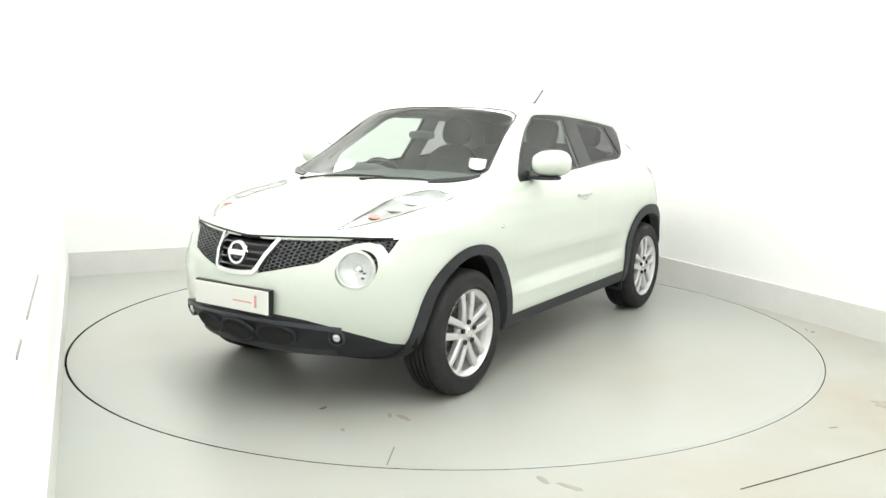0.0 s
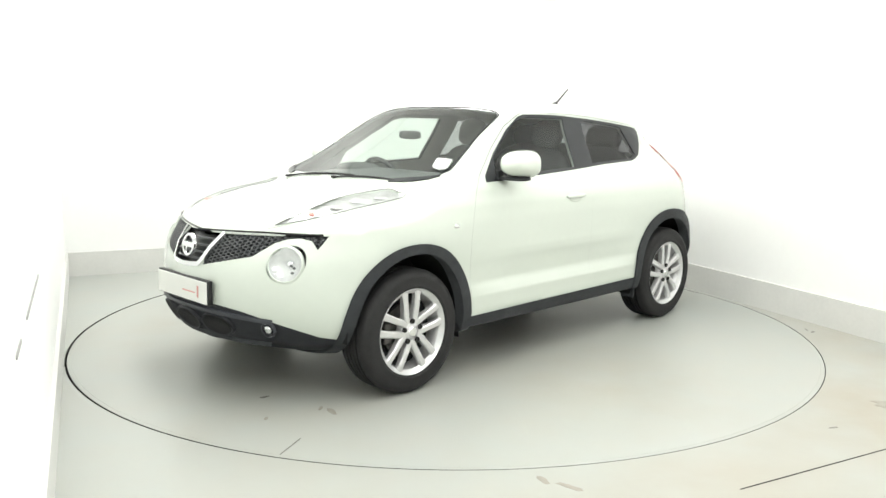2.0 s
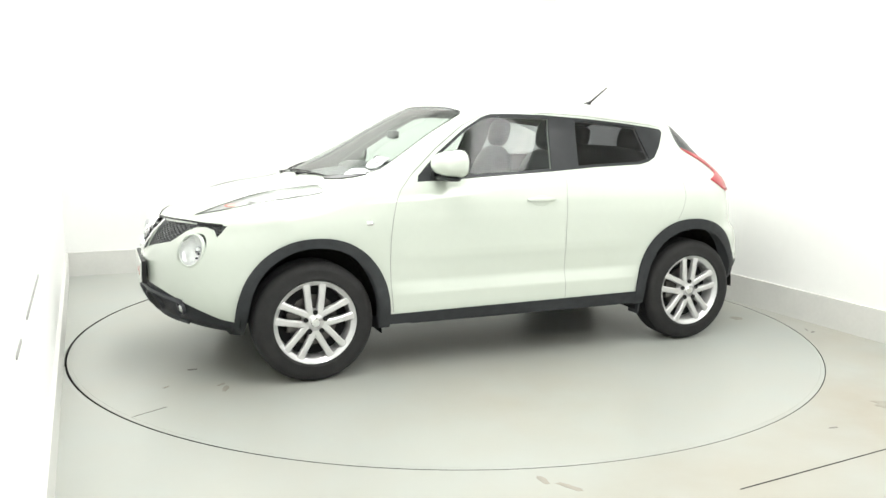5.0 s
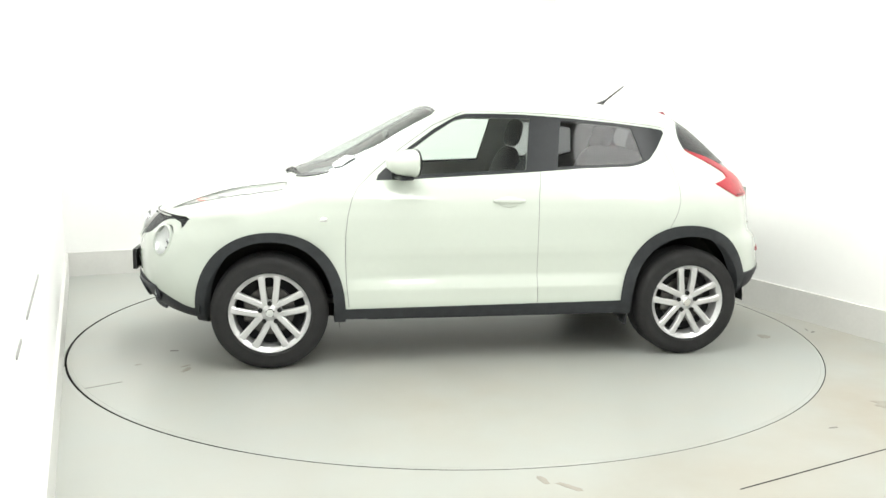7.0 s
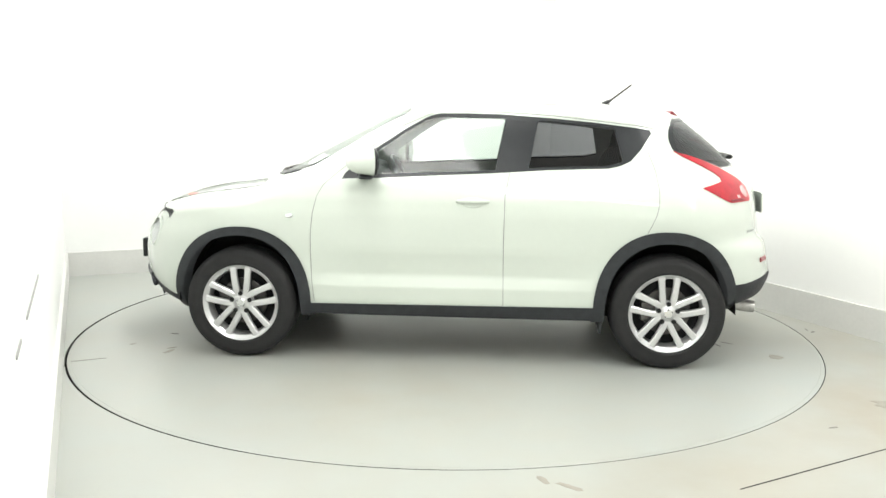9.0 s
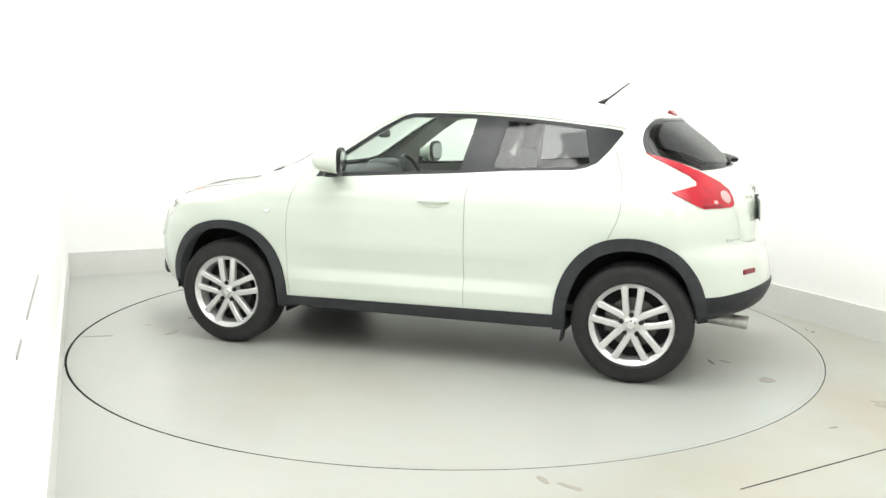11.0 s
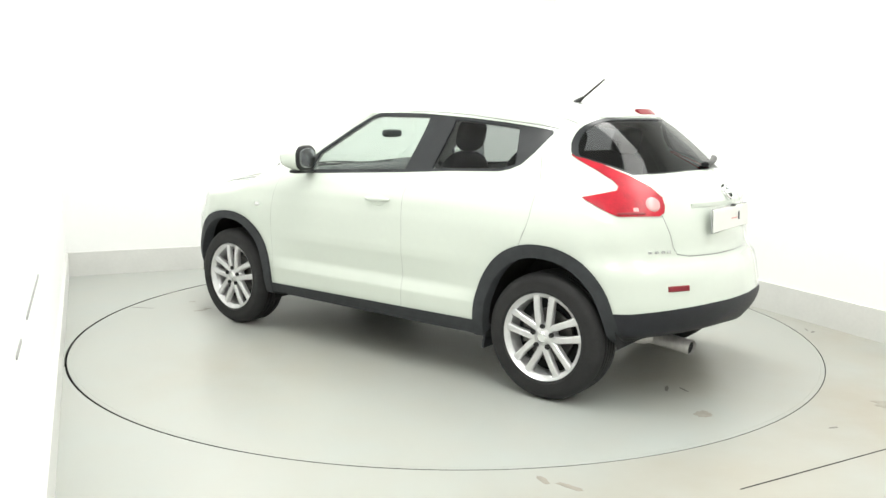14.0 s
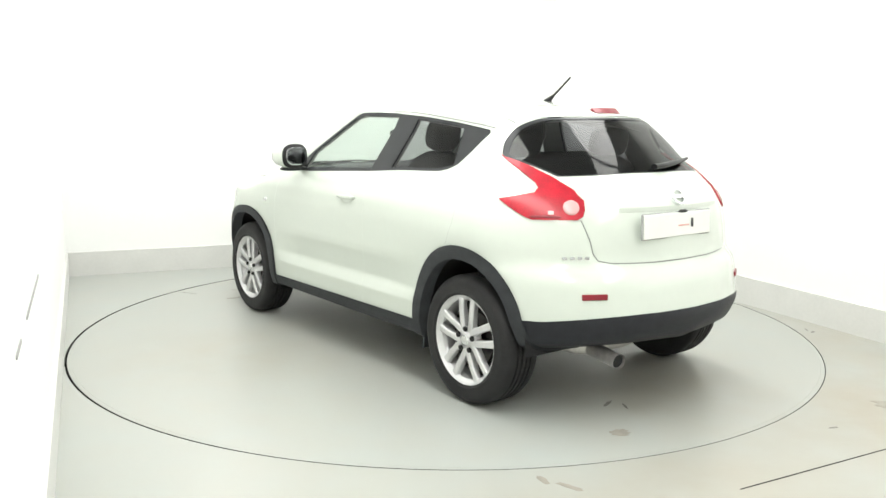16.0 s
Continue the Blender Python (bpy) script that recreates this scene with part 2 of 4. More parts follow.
for u, v in LAMPS:
    lt = thing("ceiling_light", "long white lit softbox panel fixed under the ceiling", "ceiling light", "studio ceiling lights")
    lt.matrix_world = ROOM @ pose(u, v, CEIL)
    part("housing", box((-0.34, -1.145, -0.07), (0.34, 1.145, 0), 0.01), M_CEIL, lt)
    part("diffuser", box((-0.32, -1.14, -0.082), (0.32, 1.14, -0.0705)), M_LAMP, lt)


# ---- the car: outer form ----
TOP = [(2.105, 0.52), (2.105, 0.62), (2.075, 0.74), (2.0, 0.845), (1.87, 0.925), (1.69, 0.985), (1.47, 1.035), (1.17, 1.09), (0.85, 1.252),
       (0.55, 1.405), (0.40, 1.482), (0.28, 1.527), (0.1, 1.552), (-0.12, 1.563), (-0.39, 1.566), (-0.7, 1.56), (-0.96, 1.547), (-1.2, 1.523),
       (-1.34, 1.502), (-1.43, 1.475), (-1.51, 1.415), (-1.65, 1.305), (-1.79, 1.17), (-1.865, 1.09), (-1.915, 0.98), (-1.928, 0.87), (-1.934, 0.78), (-1.945, 0.748), (-1.984, 0.722), (-1.998, 0.67),
       (-2.015, 0.58), (-2.03, 0.5)]
LOW = [(-2.03, 0.5), (-1.99, 0.40), (-1.86, 0.345), (-1.62, 0.31), (-1.3, 0.275), (-0.9, 0.238), (0.9, 0.238), (1.6, 0.22), (1.88, 0.24), (2.01, 0.3), (2.08, 0.4), (2.105, 0.52)]


def spline(points, n):
    """A smooth curve through points, n steps a span."""
    p = np.array(points, float)
    p = np.vstack([2 * p[0] - p[1], p, 2 * p[-1] - p[-2]])
    out = []
    for i in range(1, len(p) - 2):
        for k in range(n):
            t = k / n
            a, b, c, d = p[i - 1], p[i], p[i + 1], p[i + 2]
            out.append(0.5 * (2 * b + (c - a) * t + (2 * a - 5 * b + 4 * c - d) * t ** 2 + (3 * b - a - 3 * c + d) * t ** 3))
    out.append(p[-2])
    return np.array(out)


TOPC, LOWC = spline(TOP, 10), spline(LOW, 10)
_tx, _tz = TOPC[::-1, 0], TOPC[::-1, 1]
_o = np.argsort(_tx)


def curve(keys):
    k = np.array(sorted(keys), float)
    xs = np.linspace(k[0, 0], k[-1, 0], 400)
    ys = np.interp(xs, k[:, 0], k[:, 1])
    w = max(3, 400 // (len(k) * 2)) | 1
    pad = np.pad(ys, w // 2, mode="edge")
    ys = np.convolve(pad, np.ones(w) / w, "valid")
    return lambda x: np.interp(x, xs, ys)


def top_z(x):
    return np.interp(x, _tx[_o], _tz[_o])


def low_z(x):
    return np.interp(x, LOWC[:, 0], LOWC[:, 1])


_f = TOPC[:40][::-1]
front_x = curve([(0.2, 1.82), (0.24, 1.88), (0.3, 2.01), (0.4, 2.08), (0.5, 2.103), (0.62, 2.105), (0.74, 2.075), (0.845, 2.0), (1.1, 1.85), (1.6, 1.58)])
rear_x = curve([(0.2, -1.3), (0.3, -1.66), (0.345, -1.88), (0.40, -1.99), (0.5, -2.03), (0.58, -2.015), (0.67, -1.998), (0.722, -1.984), (0.748, -1.945), (0.78, -1.934), (0.87, -1.928), (0.98, -1.915), (1.09, -1.865),
                (1.17, -1.79), (1.305, -1.65), (1.415, -1.51), (1.475, -1.43), (1.6, -1.35)])
side_w = curve([(0.2, 0.79), (0.28, 0.83), (0.36, 0.852), (0.5, 0.858), (0.62, 0.85), (0.75, 0.85), (0.88, 0.852), (0.98, 0.845), (1.06, 0.815), (1.12, 0.765),
                (1.2, 0.72), (1.3, 0.662), (1.386, 0.614), (1.45, 0.588), (1.5, 0.574), (1.6, 0.54)])
top_r = curve([(2.1, 0.08), (1.9, 0.10), (1.6, 0.14), (1.17, 0.16), (0.8, 0.18), (0.45, 0.09), (0.28, 0.07), (0, 0.085), (-1, 0.11), (-1.4, 0.11), (-1.6, 0.10), (-2, 0.10)])
front_l = curve([(0.2, 0.8), (0.35, 0.7), (0.6, 0.68), (0.85, 0.64), (1.0, 0.5), (1.6, 0.5)])
rear_l = curve([(0.2, 0.6), (0.5, 0.58), (0.64, 0.55), (0.85, 0.57), (1.0, 0.61), (1.1, 0.61), (1.25, 0.63), (1.4, 0.48), (1.6, 0.45)])


def corner(d, size, n):
    k = np.clip(d / size, 0, 1)
    return (1 - (1 - k) ** n) ** (1 / n)


def bump(x, z, cx, cz, sx, sz):
    return np.exp(-((x - cx) / sx) ** 2 - ((z - cz) / sz) ** 2)


def half_width(x, z):
    """Half the body's width at x along it and z above the ground."""
    w = side_w(z)
    w = w + 0.022 * bump(x, z, 1.27, 0.80, 0.42, 0.16) + 0.028 * bump(x, z, -1.28, 0.86, 0.42, 0.20)
    # hollow along the lower doors: a long lean inwards, then a short step out again
    fade = np.clip((0.92 - np.abs(x + 0.02)) / 0.35, 0, 1) ** 0.8
    w = w - 0.023 * fade * np.interp(z, (0.455, 0.515, 0.53, 0.66, 0.70), (0, 0.92, 1.0, 0.10, 0))
    w = w * corner(front_x(z) - x, front_l(z), 2.0) * corner(x - rear_x(z), rear_l(z), 2.0)
    w = w * corner(top_z(x) - z, top_r(x), 2.2) * corner(z - low_z(x), 0.05, 2.0)
    return w


CX, CZ = 0.05, 0.72


def body_grid(nu=300, nv=64):
    """Outer skin as a grid of points: rays from the flank's middle out to the side outline."""
    out = np.vstack([TOPC, LOWC[1:-1]])
    seg = np.r_[0, np.cumsum(np.hypot(*np.diff(np.vstack([out, out[:1]]), axis=0).T))]
    s = np.linspace(0, seg[-1], nu, endpoint=False)
    loop = np.vstack([out, out[:1]])
    ox, oz = np.interp(s, seg, loop[:, 0]), np.interp(s, seg, loop[:, 1])
    t = np.linspace(0, 1, nv)
    k = 1 - (1 - t) ** 2.6
    k = 0.65 * k + 0.35 * t
    k[-1] = 1
    X = CX + np.outer(k, ox - CX)
    Z = CZ + np.outer(k, oz - CZ)
    Y = half_width(X, Z)
    Y[-1] = 0
    return X, Y, Z


def body_bmesh(nu=300, nv=64):
    X, Y, Z = body_grid(nu, nv)
    bm = bmesh.new()
    for sign in (1, -1):
        rows = []
        for j in range(1, nv):
            if j == nv - 1 and sign < 0:
                rows.append(rim)
                continue
            rows.append([bm.verts.new((X[j, i], sign * Y[j, i], Z[j, i])) for i in range(nu)])
        rim = rows[-1]
        c = bm.verts.new((CX, sign * Y[0, 0], CZ))
        for i in range(nu):
            k = (i + 1) % nu
            f = (c, rows[0][i], rows[0][k])
            bm.faces.new(f if sign < 0 else f[::-1])
            for j in range(len(rows) - 1):
                f = (rows[j][i], rows[j + 1][i], rows[j + 1][k], rows[j][k])
                bm.faces.new(f if sign < 0 else f[::-1])
    bmesh.ops.recalc_face_normals(bm, faces=bm.faces)
    return bm


# ---- cutting the skin into panels ----
from mathutils.bvhtree import BVHTree
from mathutils.interpolate import poly_3d_calc

PLANES = {"side": (0, 2), "end": (1, 2), "top": (0, 1)}


def in_poly(px, py, poly):
    inside = False
    n = len(poly)
    for i in range(n):
        (x1, y1), (x2, y2) = poly[i], poly[(i + 1) % n]
        if (y1 > py) != (y2 > py) and px < (x2 - x1) * (py - y1) / (y2 - y1) + x1:
            inside = not inside
    return inside


def carve(bm, plane, poly, keep, number, only=None):
    """Splits the faces that keep() names along a polygon seen along one axis, and numbers those within it."""
    a, b = PLANES[plane]
    lay = bm.faces.layers.int["panel"]
    x0, x1 = min(p[0] for p in poly) - 0.01, max(p[0] for p in poly) + 0.01
    y0, y1 = min(p[1] for p in poly) - 0.01, max(p[1] for p in poly) + 0.01

    def near(f):
        xs, ys = [v.co[a] for v in f.verts], [v.co[b] for v in f.verts]
        return max(xs) >= x0 and min(xs) <= x1 and max(ys) >= y0 and min(ys) <= y1 and keep(f)

    live = {f for f in bm.faces if near(f)}
    for i in range(len(poly)):
        (px, py), (qx, qy) = poly[i], poly[(i + 1) % len(poly)]
        dx, dy = qx - px, qy - py
        le = math.hypot(dx, dy)
        if le < 1e-6:
            continue
        dx, dy = dx / le, dy / le
        cut = []
        for f in live:
            s = [(v.co[a] - px) * -dy + (v.co[b] - py) * dx for v in f.verts]
            if max(s) <= 1e-6 or min(s) >= -1e-6:
                continue
            t = [(v.co[a] - px) * dx + (v.co[b] - py) * dy for v in f.verts]
            if max(t) < 0 or min(t) > le:
                continue
            cut.append(f)
        if not cut:
            continue
        no, co = [0, 0, 0], [0, 0, 0]
        no[a], no[b], co[a], co[b] = -dy, dx, px, py
        geom = cut + list({e for f in cut for e in f.edges}) + list({v for f in cut for v in f.verts})
        r = bmesh.ops.bisect_plane(bm, geom=geom, dist=1e-6, plane_co=co, plane_no=no)
        live = {f for f in live if f.is_valid} | {g for g in r["geom"] if isinstance(g, bmesh.types.BMFace) and g.is_valid}
    for f in live:
        c = f.calc_center_median()
        if in_poly(c[a], c[b], poly) and (only is None or f[lay] in only):
            f[lay] = number


def strip(points, w=0.0042):
    """Outline of a thin band along a line."""
    p = [Vector((x, y)) for x, y in points]
    left, right = [], []
    for i, q in enumerate(p):
        d = (p[min(i + 1, len(p) - 1)] - p[max(i - 1, 0)]).normalized()
        n = Vector((-d.y, d.x)) * w / 2
        left.append(tuple(q + n))
        right.append(tuple(q - n))
    return left + right[::-1]


def oval(cx, cz, rx, rz, n=40, a0=0.0, a1=360.0, e=1.0):
    out = []
    for i in range(n):
        t = radians(a0 + (a1 - a0) * i / (n if a1 - a0 >= 360 else n - 1))
        c, s = math.cos(t), math.sin(t)
        out.append((cx + rx * math.copysign(abs(c) ** e, c), cz + rz * math.copysign(abs(s) ** e, s)))
    return out


def both(half):
    """A half outline from the middle line and back, mirrored to the other side."""
    return half + [(-y, z) for y, z in half[::-1] if abs(y) > 1e-6]


def left(f):
    return f.calc_center_median().y > 0.25


def right_side(f):
    return f.calc_center_median().y < -0.25


def at_front(f):
    return f.calc_center_median().x > 1.3


def at_rear(f):
    return f.calc_center_median().x < -1.2 and f.normal.x < -0.12


def upper(f):
    return f.normal.z > 0.1 and f.calc_center_median().z > 0.8


(BODY, HOOD, F_DOOR, R_DOOR, ROOF, GATE, JOINT, TRIM, F_GLASS, R_GLASS, W_SEAL, WINDSCREEN, G_SEAL, REAR_GLASS, TAIL, LAMP, MARKER, GRILLE, LOW_FRONT,
 LOW_REAR, SILL, ARCH_F, ARCH_R, WELL, UNDER, F_BUMPER, R_BUMPER, DITCH) = range(28)

FD_LINE = [(0.816, 0.357), (0.83, 0.5), (0.835, 0.656), (0.832, 0.78), (0.819, 0.887), (0.795, 0.985), (0.76, 1.05), (0.68, 1.125), (0.5, 1.268), (0.3, 1.402), (0.1, 1.49)]
B_LINE = [(-0.307, 0.357), (-0.302, 0.7), (-0.305, 1.0), (-0.33, 1.132)]
RD_LINE = [(-0.83, 0.357), (-1.12, 0.8), (-1.165, 0.9), (-1.181, 0.965), (-1.183, 1.05), (-1.17, 1.15), (-1.13, 1.27)]
DLO = [(0.655, 1.085), (0.64, 1.118), (0.5, 1.24), (0.3, 1.378), (0.16, 1.455), (0.10, 1.472), (-0.07, 1.474), (-0.26, 1.47), (-0.586, 1.449), (-0.85, 1.425),
       (-1.08, 1.397), (-1.15, 1.386), (-1.16, 1.368), (-1.09, 1.27), (-1.03, 1.205), (-0.97, 1.178), (-0.902, 1.163), (-0.563, 1.150), (-0.243, 1.128), (0.437, 1.092)]
FG = [(0.535, 1.112), (0.505, 1.218), (0.3, 1.360), (0.165, 1.438), (0.09, 1.454), (-0.305, 1.449), (-0.245, 1.147)]
RG = [(-0.44, 1.161), (-0.495, 1.436), (-0.586, 1.431), (-0.85, 1.406), (-0.945, 1.394), (-0.99, 1.205), (-0.96, 1.196), (-0.9, 1.181), (-0.563, 1.168)]
WS = [(1.145, 0.0), (1.135, 0.15), (1.122, 0.27), (1.104, 0.38), (1.061, 0.524), (0.997, 0.626), (0.92, 0.68), (0.842, 0.694), (0.70, 0.655), (0.531, 0.612), (0.37, 0.590),
      (0.30, 0.572), (0.272, 0.52), (0.288, 0.25), (0.30, 0.0)]
WS = WS + [(x, -y) for x, y in WS[-2:0:-1]]
WSG = [(0.72 + (x - 0.72) * 0.98, y * 0.98) for x, y in WS]
RWIN = both([(0.0, 1.456)] + [tuple(q) for q in spline([(0.1, 1.457), (0.25, 1.455), (0.39, 1.449), (0.515, 1.412), (0.592, 1.345), (0.636, 1.277), (0.644, 1.252)], 4)]
            + [(0.595, 1.213), (0.55, 1.168), (0.216, 1.182), (0.0, 1.185)])
RWING = [(y * 0.975, 1.30 + (z - 1.30) * 0.94) for y, z in RWIN]
TAILP = [(-1.285, 1.263), (-1.37, 1.238), (-1.455, 1.212), (-1.575, 1.163), (-1.68, 1.108), (-1.735, 1.062), (-1.755, 1.02), (-1.762, 0.99), (-1.752, 0.976), (-1.61, 0.976),
         (-1.57, 0.993), (-1.435, 1.061), (-1.5, 1.076), (-1.563, 1.093), (-1.56, 1.115), (-1.525, 1.142), (-1.412, 1.2), (-1.34, 1.233)]
GRL = both([(0.0, 0.852), (0.182, 0.852), (0.423, 0.861), (0.60, 0.868), (0.722, 0.868), (0.70, 0.80), (0.667, 0.842), (0.62, 0.853), (0.565, 0.846), (0.518, 0.826), (0.485, 0.795), (0.44, 0.757),
            (0.332, 0.734), (0.156, 0.694), (0.0, 0.685)])
MARK = [(1.83, 0.44), (1.606, 0.474), (1.45, 0.462), (1.29, 0.468), (1.171, 0.536), (1.165, 0.61), (1.187, 0.682), (1.468, 0.664), (1.68, 0.584), (1.78, 0.50)]
HOODL = [(1.135, 0.585), (1.15, 0.66), (1.187, 0.697), (1.33, 0.69), (1.468, 0.672), (1.60, 0.63), (1.69, 0.59), (1.80, 0.495), (1.86, 0.42), (1.925, 0.22), (1.945, 0.0)]
HOODP = [(1.17, 0.0), (1.155, 0.3)] + HOODL
HOODP = HOODP + [(x, -y) for x, y in HOODP[-2:0:-1]]
GATEL = [(0.565, 0.975), (0.538, 0.88), (0.528, 0.82), (0.505, 0.785), (0.44, 0.772), (0.25, 0.767), (0.0, 0.765)]

ref = body_bmesh(220, 96)
ref_tree = BVHTree.FromBMesh(ref)
ref.faces.ensure_lookup_table()


def skin_normal(co):
    hit, no, i, d = ref_tree.find_nearest(co)
    if i is None:
        return Vector((0, 0, 1))
    f = ref.faces[i]
    out = Vector()
    for v, w in zip(f.verts, poly_3d_calc([v.co for v in f.verts], hit)):
        out += v.normal * w
    return out.normalized()


skin = body_bmesh(300, 66)
panel_lay = skin.faces.layers.int.new("panel")
for f in skin.faces:
    if f.normal.z < -0.75 and f.calc_center_median().z < 0.35:
        f[panel_lay] = UNDER
carve(skin, "top", HOODP, upper, HOOD, {BODY})
ROOFP = [(0.29, 0.0), (0.28, 0.3), (0.268, 0.49), (0.2, 0.51), (-0.5, 0.53), (-1.2, 0.52), (-1.3, 0.46), (-1.32, 0.0)]
ROOFP = ROOFP + [(x, -y) for x, y in ROOFP[-2:0:-1]]
carve(skin, "top", ROOFP, lambda f: f.calc_center_median().z > 1.3 and f.normal.z > 0.1, ROOF, {BODY})
for k in (1, -1):
    edge = [(x, k * y) for x, y in ((0.30, 0.535), (0.1, 0.522), (-0.5, 0.538), (-1.0, 0.536), (-1.25, 0.522))]
    carve(skin, "top", strip(edge, 0.012), lambda f: f.calc_center_median().z > 1.35 and f.normal.z > 0.1, DITCH, {BODY, ROOF})
carve(skin, "top", WS, lambda f: f.normal.x > 0.05 and f.calc_center_median().z > 1.0, W_SEAL)
carve(skin, "top", WSG, lambda f: f.normal.x > 0.05 and f.calc_center_median().z > 1.0, WINDSCREEN)
carve(skin, "end", RWIN, at_rear, G_SEAL)
carve(skin, "end", RWING, at_rear, REAR_GLASS)
GATEP = both([(0.0, 1.465), (0.39, 1.455), (0.53, 1.415), (0.602, 1.35), (0.648, 1.27), (0.63, 1.2)] + GATEL)
carve(skin, "end", GATEP, at_rear, GATE, {BODY, ROOF})
for keep in (left, right_side):
    carve(skin, "side", FD_LINE + [(-0.40, 1.477)] + B_LINE[::-1], keep, F_DOOR, {BODY, ROOF})
    carve(skin, "side", B_LINE + [(-0.40, 1.477), (-0.586, 1.464), (-1.08, 1.411), (-1.175, 1.395)] + RD_LINE[::-1], keep, R_DOOR, {BODY, ROOF})
    carve(skin, "side", strip(FD_LINE[:8]), keep, JOINT, {BODY, F_DOOR})
    carve(skin, "side", strip(B_LINE), keep, JOINT, {F_DOOR, R_DOOR})
    carve(skin, "side", strip(RD_LINE[1:]), keep, JOINT, {BODY, R_DOOR})
    carve(skin, "side", strip(FD_LINE[7:] + [(-0.40, 1.477), (-0.586, 1.464), (-1.08, 1.411), (-1.175, 1.395)], 0.006), keep, DITCH, {BODY, F_DOOR, R_DOOR, ROOF})
    carve(skin, "side", DLO, keep, TRIM, {F_DOOR, R_DOOR, BODY, JOINT, ROOF})
    carve(skin, "side", FG, keep, F_GLASS, {TRIM})
    carve(skin, "side", RG, keep, R_GLASS, {TRIM})
    carve(skin, "side", TAILP, keep, TAIL, {BODY, GATE})
    carve(skin, "side", [(0.9, 0.344), (-0.95, 0.358), (-0.95, 0.1), (0.9, 0.1)], keep, SILL, {BODY, F_DOOR, R_DOOR, JOINT})
    hy = 0.6 if keep is left else -0.6
    carve(skin, "end", oval(hy, 0.730, 0.079, 0.090, 32), at_front, LAMP, {BODY})
carve(skin, "end", GRL, lambda f: at_front(f) and f.normal.x > 0.05, GRILLE, {BODY, HOOD})
for s in (1, -1):
    carve(skin, "top", [(x, s * y) for x, y in MARK], upper, MARKER, {BODY, HOOD})
    carve(skin, "top", strip([(x, s * y) for x, y in HOODL[:-2]], 0.006), upper, JOINT, {BODY, HOOD})
carve(skin, "end", strip(both(GATEL), 0.006), at_rear, JOINT, {BODY, GATE})
carve(skin, "side", [(2.2, 0.512), (2.094, 0.512), (2.018, 0.485), (1.908, 0.43), (1.751, 0.361), (1.678, 0.345), (1.5, 0.34), (1.5, 0.1), (2.2, 0.1)], lambda f: True, LOW_FRONT, {BODY, UNDER})
carve(skin, "side", [(-1.50, 0.1), (-1.50, 0.502), (-1.72, 0.508), (-1.88, 0.528), (-1.97, 0.538), (-2.1, 0.541), (-2.1, 0.1)], lambda f: True, LOW_REAR, {BODY, UNDER})
carve(skin, "end", [(-0.9, 0.5), (0.9, 0.5), (0.9, 0.765), (-0.9, 0.765)], lambda f: f.calc_center_median().x < -1.66, R_BUMPER, {BODY})
carve(skin, "end", [(-0.9, 0.3), (0.9, 0.3), (0.9, 0.684), (-0.9, 0.684)], lambda f: f.calc_center_median().x > 1.68, F_BUMPER, {BODY})
ARCHES = ((ARCH_F, 1.258, 0.422, 0.474, 1.262, 0.363, 0.424), (ARCH_R, -1.245, 0.415, 0.490, -1.252, 0.356, 0.424))
for keep in (left, right_side):
    for number, cx, rx, rz, ix, ix_r, iz_r in ARCHES:
        carve(skin, "side", [(cx - rx, 0.1)] + oval(cx, 0.325, rx, rz, 36, 180, 0, 0.9) + [(cx + rx, 0.1)], keep, number)
        carve(skin, "side", [(ix - ix_r, 0.1)] + oval(ix, 0.325, ix_r, iz_r, 36, 180, 0, 0.92) + [(ix + ix_r, 0.1)], keep, WELL)


def pick(number, sign=0, test=None, depth=0.012, out=0.0, rim=True, bm_src=None):
    """One panel of the skin as a mesh of its own, pushed out by some millimetres and with its edges folded in."""
    bm = bmesh.new()
    seen = {}
    for f in skin.faces:
        if f[panel_lay] != number:
            continue
        c = f.calc_center_median()
        if sign and c.y * sign < 0 or test and not test(c):
            continue
        vs = []
        for v in f.verts:
            if v.index not in seen:
                seen[v.index] = bm.verts.new(v.co)
            vs.append(seen[v.index])
        try:
            bm.faces.new(vs)
        except ValueError:
            pass
    normals = {}
    for v in bm.verts:
        n = skin_normal(v.co)
        normals[v] = n
        if out:
            v.co += n * out
    bm.normal_update()
    if rim and bm.faces:
        edges = [e for e in bm.edges if len(e.link_faces) == 1]
        ext = {}
        for e in edges:
            for v in e.verts:
                if v not in ext:
                    ext[v] = bm.verts.new(v.co - normals[v] * depth)
                    normals[ext[v]] = normals[v]
        for e in edges:
            f = e.link_faces[0]
            a, b = e.verts
            lo = e.link_loops[0]
            if lo.vert is a:
                a, b = b, a
            try:
                bm.faces.new((a, b, ext[b], ext[a]))
            except ValueError:
                pass
    return bm, normals


skin.verts.index_update()
skin.verts.ensure_lookup_table()


def panel(name, number, mat, parent, label="", sign=0, test=None, depth=0.012, out=0.0, rim=True, smooth_skin=True):
    bm, normals = pick(number, sign, test, depth, out, rim)
    bm.verts.index_update()
    ns = [normals[v][:] for v in bm.verts]
    ob = part(name, bm, mat, parent, label, smooth=180)
    if smooth_skin:
        ob.data.normals_split_custom_set_from_vertices(ns)
    return ob


